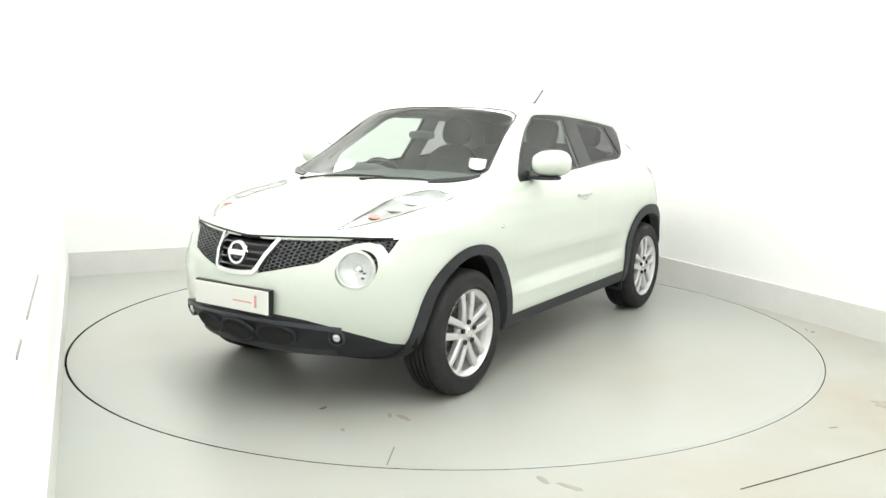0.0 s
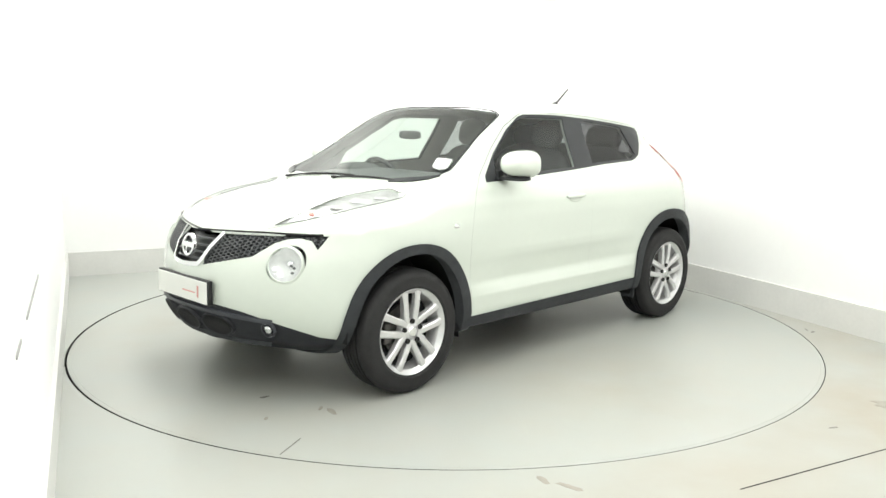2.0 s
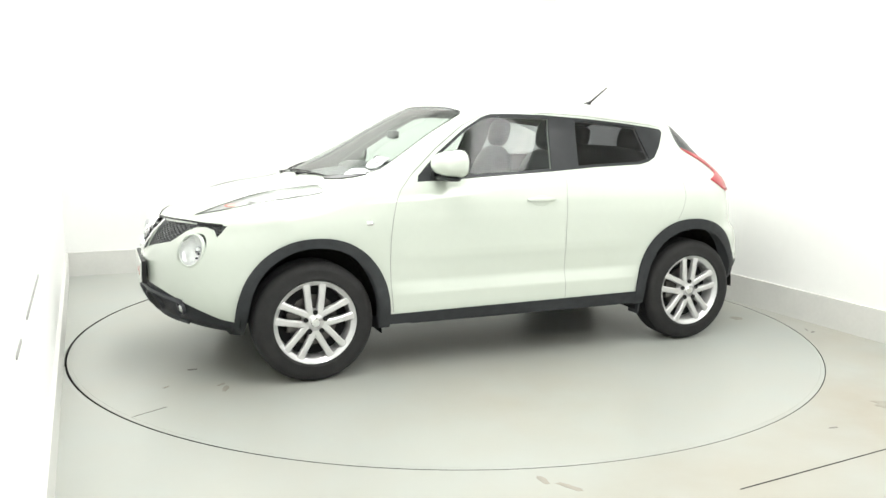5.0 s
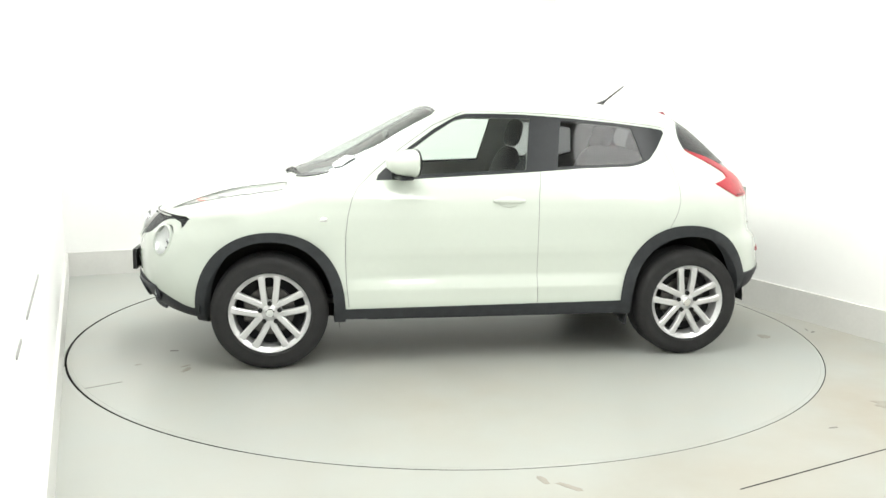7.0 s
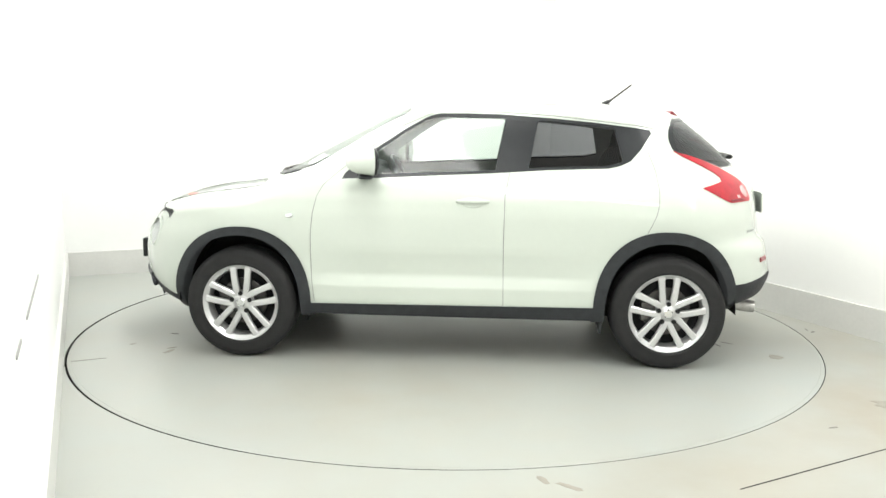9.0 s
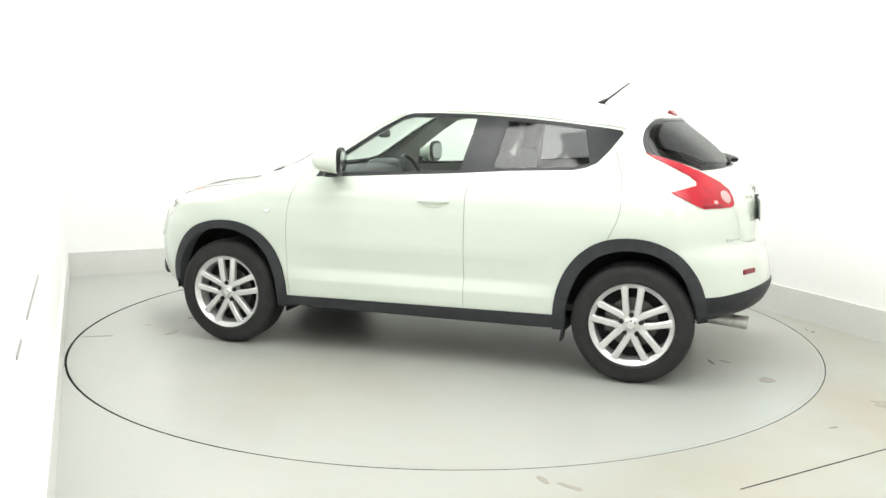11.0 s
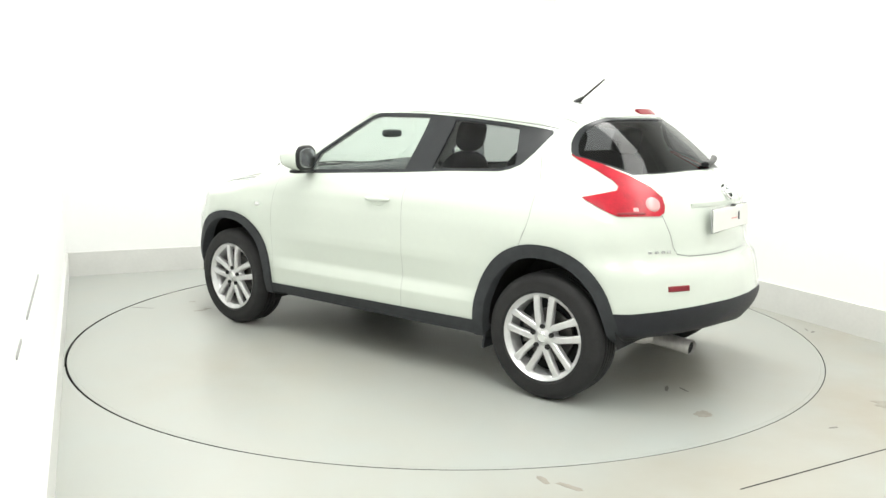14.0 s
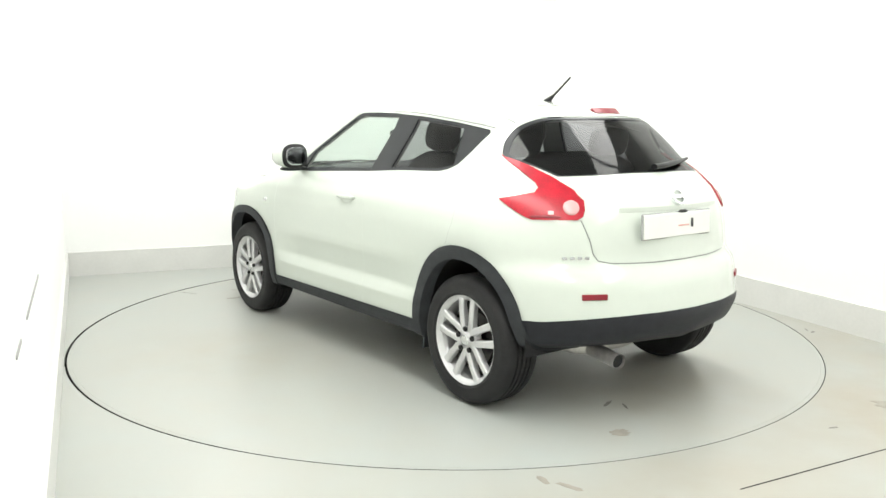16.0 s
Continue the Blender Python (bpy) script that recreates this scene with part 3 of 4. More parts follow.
def glass(name, color, gloss=0.11):
    """Thin clear sheet: tinted passage of light, with a mirror-like sheen towards grazing view."""
    m = bpy.data.materials.new(name)
    m.use_nodes = True
    nt = m.node_tree
    nt.nodes.remove(nt.nodes["Principled BSDF"])
    t = nt.nodes.new("ShaderNodeBsdfTransparent")
    t.inputs[0].default_value = (*color, 1)
    g = nt.nodes.new("ShaderNodeBsdfGlossy")
    g.inputs["Roughness"].default_value = 0.02
    fr = nt.nodes.new("ShaderNodeLayerWeight")
    fr.inputs[0].default_value = 0.5
    po = nt.nodes.new("ShaderNodeMath")
    po.operation = "POWER"
    po.inputs[1].default_value = 4.0
    nt.links.new(fr.outputs["Facing"], po.inputs[0])
    k = nt.nodes.new("ShaderNodeMath")
    k.operation = "MULTIPLY_ADD"
    k.use_clamp = True
    k.inputs[1].default_value, k.inputs[2].default_value = 0.5, gloss
    mix = nt.nodes.new("ShaderNodeMixShader")
    nt.links.new(po.outputs[0], k.inputs[0])
    nt.links.new(k.outputs[0], mix.inputs[0])
    nt.links.new(t.outputs[0], mix.inputs[1])
    nt.links.new(g.outputs[0], mix.inputs[2])
    nt.links.new(mix.outputs[0], nt.nodes["Material Output"].inputs[0])
    return m


M_GLASS = glass("clear_green_glass", (0.88, 0.94, 0.905), 0.045)
M_SCREEN = glass("windscreen_glass", (0.86, 0.93, 0.89), 0.15)
M_TINT = glass("privacy_glass", (0.43, 0.435, 0.45), 0.04)
M_DARK = glass("dark_rear_glass", (0.25, 0.255, 0.265), 0.032)
M_LENS = glass("clear_lamp_lens", (0.97, 0.98, 0.98), 0.04)
M_TRIM = material("gloss_black_trim", (0.026, 0.028, 0.031), 0.3, spec=0.35, var=0.15, scale=15)
M_HEAD = material("pale_grey_cabin_lining", (0.42, 0.42, 0.41), 0.85, var=0.15, scale=20, bump=0.05, bscale=70)
M_LINE = material("dark_cabin_lining", (0.11, 0.11, 0.115), 0.8, var=0.2, scale=20, bump=0.05, bscale=70)
M_SEAT = material("black_seat_cloth", (0.075, 0.075, 0.08), 0.9, var=0.3, scale=25, bump=0.1, bscale=90)
M_RED = material("red_lamp_plastic", (0.46, 0.005, 0.022), 0.3, var=0.35, scale=16, coat=0.15)
M_PINK = material("pale_pink_lens", (0.62, 0.36, 0.36), 0.2, coat=0.5)
M_DKRED = material("dark_red_lamp_plastic", (0.22, 0.007, 0.018), 0.35, var=0.15, scale=20, coat=0.2)
M_REFLECT = material("lamp_reflector", (0.82, 0.83, 0.84), 0.12, metal=1.0, bump=0.25, bscale=45)
M_MARK = material("grey_lamp_base", (0.56, 0.57, 0.56), 0.3, metal=0.4, var=0.35, scale=22, bump=0.5, bscale=40)
M_EDGE = material("grey_lamp_seal", (0.22, 0.23, 0.22), 0.5)
M_BOWL = material("pale_lamp_bowl", (0.80, 0.82, 0.81), 0.25, metal=0.25, var=0.1, scale=30, bump=0.2, bscale=60)
M_CRYSTAL = material("faceted_lamp_reflector", (0.86, 0.87, 0.87), 0.22, metal=0.45, var=0.22, scale=14, bump=0.9, bscale=26)
M_MIRROR = material("dark_mirror_glass", (0.34, 0.35, 0.36), 0.12, metal=1.0)
M_ORANGE = material("orange_bulb", (0.72, 0.27, 0.23), 0.35)
M_PLATE = material("white_plate", (0.80, 0.81, 0.77), 0.3, var=0.03, scale=10)
M_INK = material("dark_ink", (0.03, 0.03, 0.035), 0.5)
M_REDINK = material("faded_red_ink", (0.72, 0.34, 0.31), 0.5)
M_STICKER = material("white_paper_sticker", (0.82, 0.83, 0.82), 0.6)
M_SKIRT_LIP = material("grey_bumper_plastic", (0.045, 0.048, 0.057), 0.42, var=0.2, scale=18)
M_LOWER = material("blue_black_bumper_plastic", (0.022, 0.0235, 0.029), 0.5, spec=0.35, var=0.25, scale=20, bump=0.12, bscale=400)
M_BADGE = material("dull_badge_metal", (0.55, 0.56, 0.56), 0.25, metal=0.9)
M_STEEL = material("exhaust_steel", (0.62, 0.60, 0.58), 0.4, metal=0.7, var=0.25, scale=40)

car = thing("car", "white compact crossover car with dark grey wheel arch cladding", "car")

panel("body_shell", BODY, M_PAINT, car)
panel("bonnet", HOOD, M_PAINT, car)
panel("roof", ROOF, M_PAINT, car)
tailgate = panel("tailgate", GATE, M_PAINT, car)
panel("front_bumper", F_BUMPER, M_PAINT, car)
panel("rear_bumper", R_BUMPER, M_PAINT, car)
panel("underbody", UNDER, M_WELL, car, "black underside", rim=False)
for s in (1, -1):
    for lo, hi in ((0.3, 0.95), (-0.6, 0.3), (-1.3, -0.6)):
        panel("door_joint", JOINT, M_SHUT, car, "narrow shut line", sign=s, test=lambda c: lo < c.x <= hi, out=-0.0025, rim=False)
    panel("bonnet_joint", JOINT, M_SHUT, car, "narrow shut line", sign=s, test=lambda c: c.x > 0.95, out=-0.0025, rim=False)
for s in (1, -1):
    panel("roof_moulding", DITCH, M_SHUT, car, "narrow grey seam along the roof and door tops", sign=s, out=-0.004, rim=False)
panel("tailgate_joint", JOINT, M_SHUT, car, "narrow shut line", test=lambda c: c.x < -1.3, out=-0.003, rim=False)
seal = panel("windscreen_seal", W_SEAL, M_TRIM, car, "black edge of the windscreen", out=-0.003)
panel("windscreen", WINDSCREEN, M_SCREEN, seal, "clear windscreen", out=-0.006, rim=False)
seal = panel("rear_window_seal", G_SEAL, M_TRIM, tailgate, "black edge of the rear window", out=-0.003)
panel("rear_window", REAR_GLASS, M_DARK, tailgate, "darkened rear window", out=-0.006, rim=False)
panel("front_skirt", LOW_FRONT, M_LOWER, car, "dark grey lower front bumper", depth=0.04)
panel("rear_skirt", LOW_REAR, M_LOWER, car, "dark grey lower rear bumper", depth=0.04)
doors = {}
for s in (1, -1):
    doors[s] = panel("front_door", F_DOOR, M_PAINT, car, sign=s)
    rd = panel("rear_door", R_DOOR, M_PAINT, car, sign=s)
    doors[s * 2] = rd
    panel("window_frame", TRIM, M_TRIM, doors[s], "black window frame and door pillar", sign=s, out=-0.003)
    panel("side_window", F_GLASS, M_GLASS, doors[s], "clear front door window", sign=s, out=-0.007, rim=False)
    panel("rear_side_window", R_GLASS, M_TINT, rd, "darkened rear door window", sign=s, out=-0.007, rim=False)
    panel("sill_cladding", SILL, M_CLAD, car, "dark grey plastic sill strip", sign=s, out=0.008, depth=0.05)
    panel("wheel_arch", ARCH_F, M_CLAD, car, "dark grey plastic arch cladding", sign=s, out=0.016, depth=0.07)
    panel("wheel_arch", ARCH_R, M_CLAD, car, "dark grey plastic arch cladding", sign=s, out=0.014, depth=0.07)


# ---- the car: fittings ----
def skin_at(origin, way):
    """Place and normal where a ray meets the car's skin."""
    hit, no, i, d = ref_tree.ray_cast(Vector(origin), Vector(way))
    return hit, skin_normal(hit)


def front_at(y, z, off=0.0):
    h, n = skin_at((3, y, z), (-1, 0, 0))
    return h + n * off


def rear_at(y, z, off=0.0):
    h, n = skin_at((-3, y, z), (1, 0, 0))
    return h + n * off


def side_at(x, z, s=1, off=0.0):
    h, n = skin_at((x, 3 * s, z), (0, -s, 0))
    return h + n * off


def aim(place, normal, up=(0, 0, 1)):
    """A pose whose x axis is the normal and whose z axis is nearest to up."""
    x = Vector(normal).normalized()
    y = Vector(up).cross(x).normalized()
    z = x.cross(y)
    m = Matrix((x, y, z)).transposed().to_4x4()
    m.translation = place
    return m


def sweep(path, radius, n=10, bm=None, closed=False, caps=True, flat=1.0):
    """A round bar along points; radius may be one number or one for each point."""
    bm = bm or bmesh.new()
    p = [Vector(q) for q in path]
    rings = []
    for i, q in enumerate(p):
        a = p[i - 1] if i or closed else p[0]
        b = p[(i + 1) % len(p)] if i < len(p) - 1 or closed else p[-1]
        d = (b - a).normalized()
        s = d.cross(Vector((0.12, 0.31, 0.94))).normalized()
        u = s.cross(d)
        r = radius[i] if isinstance(radius, (list, tuple)) else radius
        rings.append([bm.verts.new(q + (s * math.cos(2 * math.pi * k / n) + u * math.sin(2 * math.pi * k / n) * flat) * r) for k in range(n)])
    for i in range(len(rings) - (0 if closed else 1)):
        a, b = rings[i], rings[(i + 1) % len(rings)]
        for k in range(n):
            bm.faces.new((a[k], a[(k + 1) % n], b[(k + 1) % n], b[k]))
    if caps and not closed:
        bm.faces.new(rings[0][::-1])
        bm.faces.new(rings[-1])
    bmesh.ops.recalc_face_normals(bm, faces=bm.faces)
    return bm


def ball(rx, ry, rz, e=1.0, u=20, v=12, bm=None, at=(0, 0, 0)):
    """A rounded block: a ball whose corners are filled out as e falls below one."""
    bm = bm or bmesh.new()
    r = bmesh.ops.create_uvsphere(bm, u_segments=u, v_segments=v, radius=1)
    for w in r["verts"]:
        c = w.co
        w.co = Vector((at[0] + rx * math.copysign(abs(c.x) ** e, c.x), at[1] + ry * math.copysign(abs(c.y) ** e, c.y), at[2] + rz * math.copysign(abs(c.z) ** e, c.z)))
    return bm


def ribbon(points, width_dir, w, thick, normal_of):
    """A flat moulding along points of the skin."""
    bm = bmesh.new()
    rows = []
    for q, d in zip(points, width_dir):
        n = normal_of(q)
        d = Vector(d).normalized() * w / 2
        rows.append([bm.verts.new(c) for c in (q - d - n * 0.01, q - d * 0.9 + n * thick, q + d * 0.9 + n * thick, q + d - n * 0.01)])
    for a, b in zip(rows, rows[1:]):
        for k in range(3):
            bm.faces.new((a[k], a[k + 1], b[k + 1], b[k]))
    bm.faces.new(rows[0])
    bm.faces.new(rows[-1][::-1])
    bmesh.ops.recalc_face_normals(bm, faces=bm.faces)
    return bm


# grille: dark recess, honeycomb, slats, bright frame, badge ring
grille = panel("grille", GRILLE, M_BLACK, car, "black honeycomb front grille", out=-0.035, rim=False, smooth_skin=False)
bm = bmesh.new()
R = 0.0165
for i in range(-44, 45):
    for j in range(24):
        y, z = i * R * 1.6, 0.655 + j * R * 1.0 + (R * 0.5 if i % 2 else 0)
        vtop = 0.115 + (z - 0.69) * 0.5
        if abs(y) < vtop + 0.02 or not in_poly(y, z, GRL):
            continue
        a, b = [], []
        for k in range(6):
            t = math.pi / 3 * k
            for lst, rr in ((a, R * 1.12), (b, R * 0.80)):
                yy, zz = y + rr * math.cos(t) * 0.95, z + rr * math.sin(t) * 0.56
                lst.append(bm.verts.new(front_at(yy, zz, -0.010)))
        for k in range(6):
            m = (k + 1) % 6
            bm.faces.new((a[k], a[m], b[m], b[k]))
            c1, c2 = bm.verts.new(b[k].co + Vector((-0.02, 0, 0))), bm.verts.new(b[m].co + Vector((-0.02, 0, 0)))
            bm.faces.new((b[k], b[m], c2, c1))
bmesh.ops.recalc_face_normals(bm, faces=bm.faces)
M_HONEY = material("grey_grille_plastic", (0.055, 0.058, 0.062), 0.35, var=0.2, scale=20)
part("honeycomb", bm, M_HONEY, grille, kind="stuff")
for z in (0.72, 0.753, 0.786, 0.82):
    h = 0.11 + (z - 0.69) * 0.45
    pts = [front_at(-h + 2 * h * k / 8, z, -0.006) for k in range(9)]
    part("slat", sweep(pts, 0.008, 6, flat=0.6), M_HONEY, grille, smooth=50)
path = [(-0.195, 0.848), (-0.165, 0.775), (-0.138, 0.712), (-0.118, 0.692), (-0.06, 0.686), (0, 0.685), (0.06, 0.686), (0.118, 0.692), (0.138, 0.712), (0.165, 0.775), (0.195, 0.848)]
pts = [front_at(y, z, 0.0) for y, z in path]
dirs = []
for i in range(len(path)):
    a, b = path[max(0, i - 1)], path[min(len(path) - 1, i + 1)]
    dirs.append((0, -(b[1] - a[1]), b[0] - a[0]))
part("grille_frame", ribbon(pts, dirs, 0.026, 0.012, skin_normal), M_CHROME, grille, "bright v-shaped grille frame", smooth=40)
pts = [front_at(-0.70 + 1.4 * k / 40, 0.852 + 0.016 * min(1, abs(-0.70 + 1.4 * k / 40) / 0.45), 0.0) for k in range(41)]
part("grille_edge", ribbon(pts, [(0, 0, 1)] * 41, 0.011, 0.004, skin_normal), M_BLACK, grille, smooth=40)


def badge(place, normal, r, parent, mat):
    """A plain ring with a bar across."""
    ring = part("badge", lathe([(r - 0.008, -0.008), (r - 0.006, 0.006), (r + 0.006, 0.006), (r + 0.009, -0.008)], 32, "x"), mat, parent, "round bright badge, ring and bar", smooth=40)
    ring.matrix_local = aim(place, normal)
    bar = part("badge_bar", box((-0.006, -r * 1.18, -r * 0.26), (0.009, r * 1.18, r * 0.26), 0.003), mat, ring)


badge(front_at(0.0, 0.772, 0.012), (1, 0, 0.18), 0.052, grille, M_CHROME)

# number plates: plain bars for the marks
def number_plate(place, normal, mat, label, backing, deep):
    m = aim(place, normal)
    p = part("number_plate", box((-0.004, -0.26, -0.0575), (0.004, 0.26, 0.0575), 0.004), mat, car, label)
    p.matrix_local = m
    back = part("plate_backing", box((-deep, -0.268, -0.062), (-0.0045, 0.268, 0.064), 0.004), backing, p)
    return p


pl = number_plate(front_at(-0.0, 0.563, 0.012), (1, 0, 0.02), M_PLATE, "blank white number plate with a faded red mark", M_BLACK, 0.03)
part("mark", box((0.0045, 0.17, -0.03), (0.006, 0.185, 0.03)), M_REDINK, pl)
part("mark", box((0.0045, 0.02, -0.012), (0.006, 0.15, -0.006)), M_REDINK, pl)
pl = number_plate(rear_at(0.045, 0.938, 0.003), (-1, 0, 0.05), M_PLATE, "blank white number plate with a small dark mark", M_BADGE, 0.010)
part("mark", box((0.0045, 0.10, -0.018), (0.006, 0.118, 0.026)), M_INK, pl)
part("mark", box((0.0045, 0.0, -0.008), (0.006, 0.085, -0.002)), M_REDINK, pl)
pts = [rear_at(-0.38 + 0.76 * k / 16, 1.016, 0.0) for k in range(17)]
part("tailgate_strip", ribbon(pts, [(0, 0, 1)] * 17, 0.024, 0.007, skin_normal), M_PAINT, tailgate, "white grip strip over the plate", smooth=40)
part("tailgate_latch", ball(0.008, 0.03, 0.008, 0.6, 10, 6), M_BLACK, tailgate).matrix_local = aim(rear_at(0.0, 0.998, 0.008), (-1, 0, 0))
badge(rear_at(0.0, 1.068, 0.004), skin_normal(rear_at(0.0, 1.068)), 0.04, tailgate, M_CHROME)
for k in range(4):
    h = rear_at(0.555 + 0.03 * k, 0.80, 0.003)
    part("badge_mark", box((-0.001, -0.011, -0.006), (0.0015, 0.011, 0.006), 0.001), M_BADGE, car).matrix_local = aim(h, skin_normal(h))

# headlamps, upper marker lamps, fog lamps
for s in (1, -1):
    h = front_at(0.6 * s, 0.730)
    n = skin_normal(h)
    m = aim(h, (n + Vector((0.9, 0, 0))).normalized())
    lamp = part("headlamp", lathe([(0.002, -0.052), (0.04, -0.046), (0.068, -0.030), (0.084, -0.008), (0.086, 0.0)], 40, "x"), M_CRYSTAL, car, "round headlamp with pale bright reflector", smooth=60)
    lamp.matrix_local = aim(h - n * 0.012, n)
    panel("lens", LAMP, M_LENS, car, "clear headlamp lens", sign=s, out=0.001, rim=False)
    part("projector", lathe([(0.0, 0.012), (0.02, 0.008), (0.036, -0.006), (0.042, -0.03), (0.042, -0.06)], 32, "x"), M_REFLECT, lamp, smooth=40).matrix_local = pose(-0.030, 0.012, 0.008) @ Matrix.Scale(0.6, 4)
    # small dark grey lumps added as irregular specks in the bowl
    for y, z in ((0.028, -0.004), (0.042, -0.014), (0.034, -0.038)):
        part("lamp_speck", ball(0.006, 0.009, 0.006, 0.8, 10, 6), M_HONEY, lamp, smooth=50).matrix_local = pose(-0.012, y, z)
    part("bezel", lathe([(0.082, -0.008), (0.083, -0.004), (0.086, -0.003), (0.092, -0.007), (0.097, -0.018)], 48, "x"), M_PAINT, lamp, "white headlamp surround", smooth=60).matrix_local = pose(0.012, 0, 0)
    base = panel("marker_lamp", MARKER, M_MARK, car, "long clear marker lamp beside the bonnet", sign=s, out=-0.009, rim=False)
    edge = [skin_at((x, y * s, 2), (0, 0, -1)) for x, y in MARK + MARK[:1]]
    edge = [Vector(q) for q in spline([tuple(h + n * 0.0015) for h, n in edge], 3)]
    part("lamp_edge", sweep(edge, 0.0024, 6), M_EDGE, base, "fine grey edge round the lens", smooth=60)
    panel("lens", MARKER, M_LENS, base, "clear lamp lens", sign=s, out=0.001, rim=False)
    for x, y, r, mat in ((1.645, 0.528, 0.034, M_ORANGE), (1.52, 0.56, 0.040, M_MARK), (1.38, 0.575, 0.046, M_BOWL), (1.26, 0.59, 0.040, M_MARK)):
        h, hn = skin_at((x, y * s, 2), (0, 0, -1))
        part("bulb", ball(r * 1.3, r, 0.007, 1, 16, 8), mat, base, "orange bulb" if mat is M_ORANGE else "", smooth=80).matrix_local = aim(h - hn * 0.010, (1, 0, 0), hn)
    h = front_at(0.52 * s, 0.40)
    n = skin_normal(h)
    fog = part("fog_lamp", lathe([(0.0, -0.02), (0.028, -0.012), (0.036, 0.0), (0.036, 0.008), (0.041, 0.008), (0.043, -0.01)], 28, "x"), M_SKIRT_LIP, car, "small round fog lamp in a grey surround", smooth=50)
    fog.matrix_local = aim(h + n * 0.004, (n + Vector((0.8, 0, 0))).normalized())
    part("bulb", ball(0.010, 0.022, 0.022, 0.9, 16, 8), M_REFLECT, fog, "bright fog lamp reflector", smooth=60)
    part("lens", lathe([(0.0, 0.012), (0.02, 0.010), (0.036, 0.004)], 24, "x"), M_LENS, fog, smooth=60)
    ind = side_at(0.957, 0.868, s)
    part("side_repeater", ball(0.005, 0.022, 0.012, 0.7, 14, 8), M_REFLECT, car, "small clear side repeater", smooth=80).matrix_local = aim(ind, skin_normal(ind))

# three dark scoops in the lower front and a lighter lip
for y in (-0.235, 0.0, 0.235):
    h = front_at(y, 0.395)
    n = skin_normal(h)
    scoop = part("scoop", lathe([(0.0, -0.004), (0.8, -0.001), (1.0, 0.008), (1.05, 0.010), (1.1, -0.006)], 36, "x"), M_LOWER, car, "dark edged air scoop", smooth=50)
    scoop.matrix_local = aim(h + n * 0.001, n) @ Matrix.Diagonal((1, 0.108, 0.062, 1))
    # no real hole: a shallow black dish stands for the deep scoop's shade
    part("scoop_shade", lathe([(0.0, -0.001), (0.7, 0.003), (0.92, 0.008)], 36, "x"), M_WELL, scoop, "shallow black dish standing for the shade in the scoop", smooth=50)
pts = [front_at(-0.55 + 1.1 * k / 30, 0.472 - 0.03 * (abs(-0.55 + 1.1 * k / 30) / 0.55) ** 2, 0.0) for k in range(31)]
part("front_lip", ribbon(pts, [(0, 0, 1)] * 31, 0.022, 0.012, skin_normal), M_SKIRT_LIP, car, "grey lip across the lower bumper", smooth=40)
pts = [front_at(-0.48 + 0.96 * k / 30, 0.322 - 0.01 * (abs(-0.48 + 0.96 * k / 30) / 0.55) ** 2, 0.0) for k in range(31)]
part("front_lip", ribbon(pts, [(0, 0, 1)] * 31, 0.03, 0.008, skin_normal), M_CLAD, car, smooth=40)

# tail lamps, reflectors, high brake lamp
for s in (1, -1):
    tl = panel("tail_lamp", TAIL, M_RED, car, "red boomerang-shaped tail lamp", sign=s, out=0.007, depth=0.03)
    h = side_at(-1.715, 1.030, s, 0.008)
    part("reversing_lamp", lathe([(0.0, 0.006), (0.028, 0.005), (0.037, 0.002), (0.041, -0.006)], 28, "x"), M_PINK, tl, "pale round lamp in the red lens", smooth=50).matrix_local = aim(h, skin_normal(h))
    for x, z, lx, lz in ((-1.655, 0.988, 0.075, 0.007),):
        h = side_at(x, z, s, 0.006)
        part("lamp_segment", ball(0.003, lx, lz, 0.6, 14, 6), M_DKRED, tl, "darker red rib in the lens", smooth=60).matrix_local = aim(h, skin_normal(h))
    h = side_at(-1.665, 1.006, s, 0.0075)
    part("inner_lamp", box((-0.003, -0.014, -0.010), (0.002, 0.014, 0.010), 0.002), M_PINK, tl, "small pale lamp window").matrix_local = aim(h, skin_normal(h))
    h = rear_at(0.565 * s, 0.626, 0.002)
    part("reflector", box((-0.01, -0.062, -0.014), (0.004, 0.062, 0.014), 0.004), M_DKRED, car, "dark red bumper reflector").matrix_local = aim(h, skin_normal(h))
# high brake lamp, flush over the rear window
pts = [rear_at(-0.095 + 0.19 * k / 8, 1.484, 0.0) for k in range(9)]
part("high_brake_lamp", ribbon(pts, [(-0.55, 0, -0.45)] * 9, 0.046, 0.009, skin_normal), M_DKRED, tailgate, "dark red high brake lamp over the rear window", smooth=40)
pts = [rear_at(-0.40 + 0.8 * k / 20, 1.461 - 0.010 * abs(-1 + k / 10) ** 2, 0.0) for k in range(21)]
part("spoiler_edge", ribbon(pts, [(-0.5, 0, -0.5)] * 21, 0.005, 0.002, skin_normal), M_SHUT, tailgate, "fine grey seam over the rear window", smooth=40)

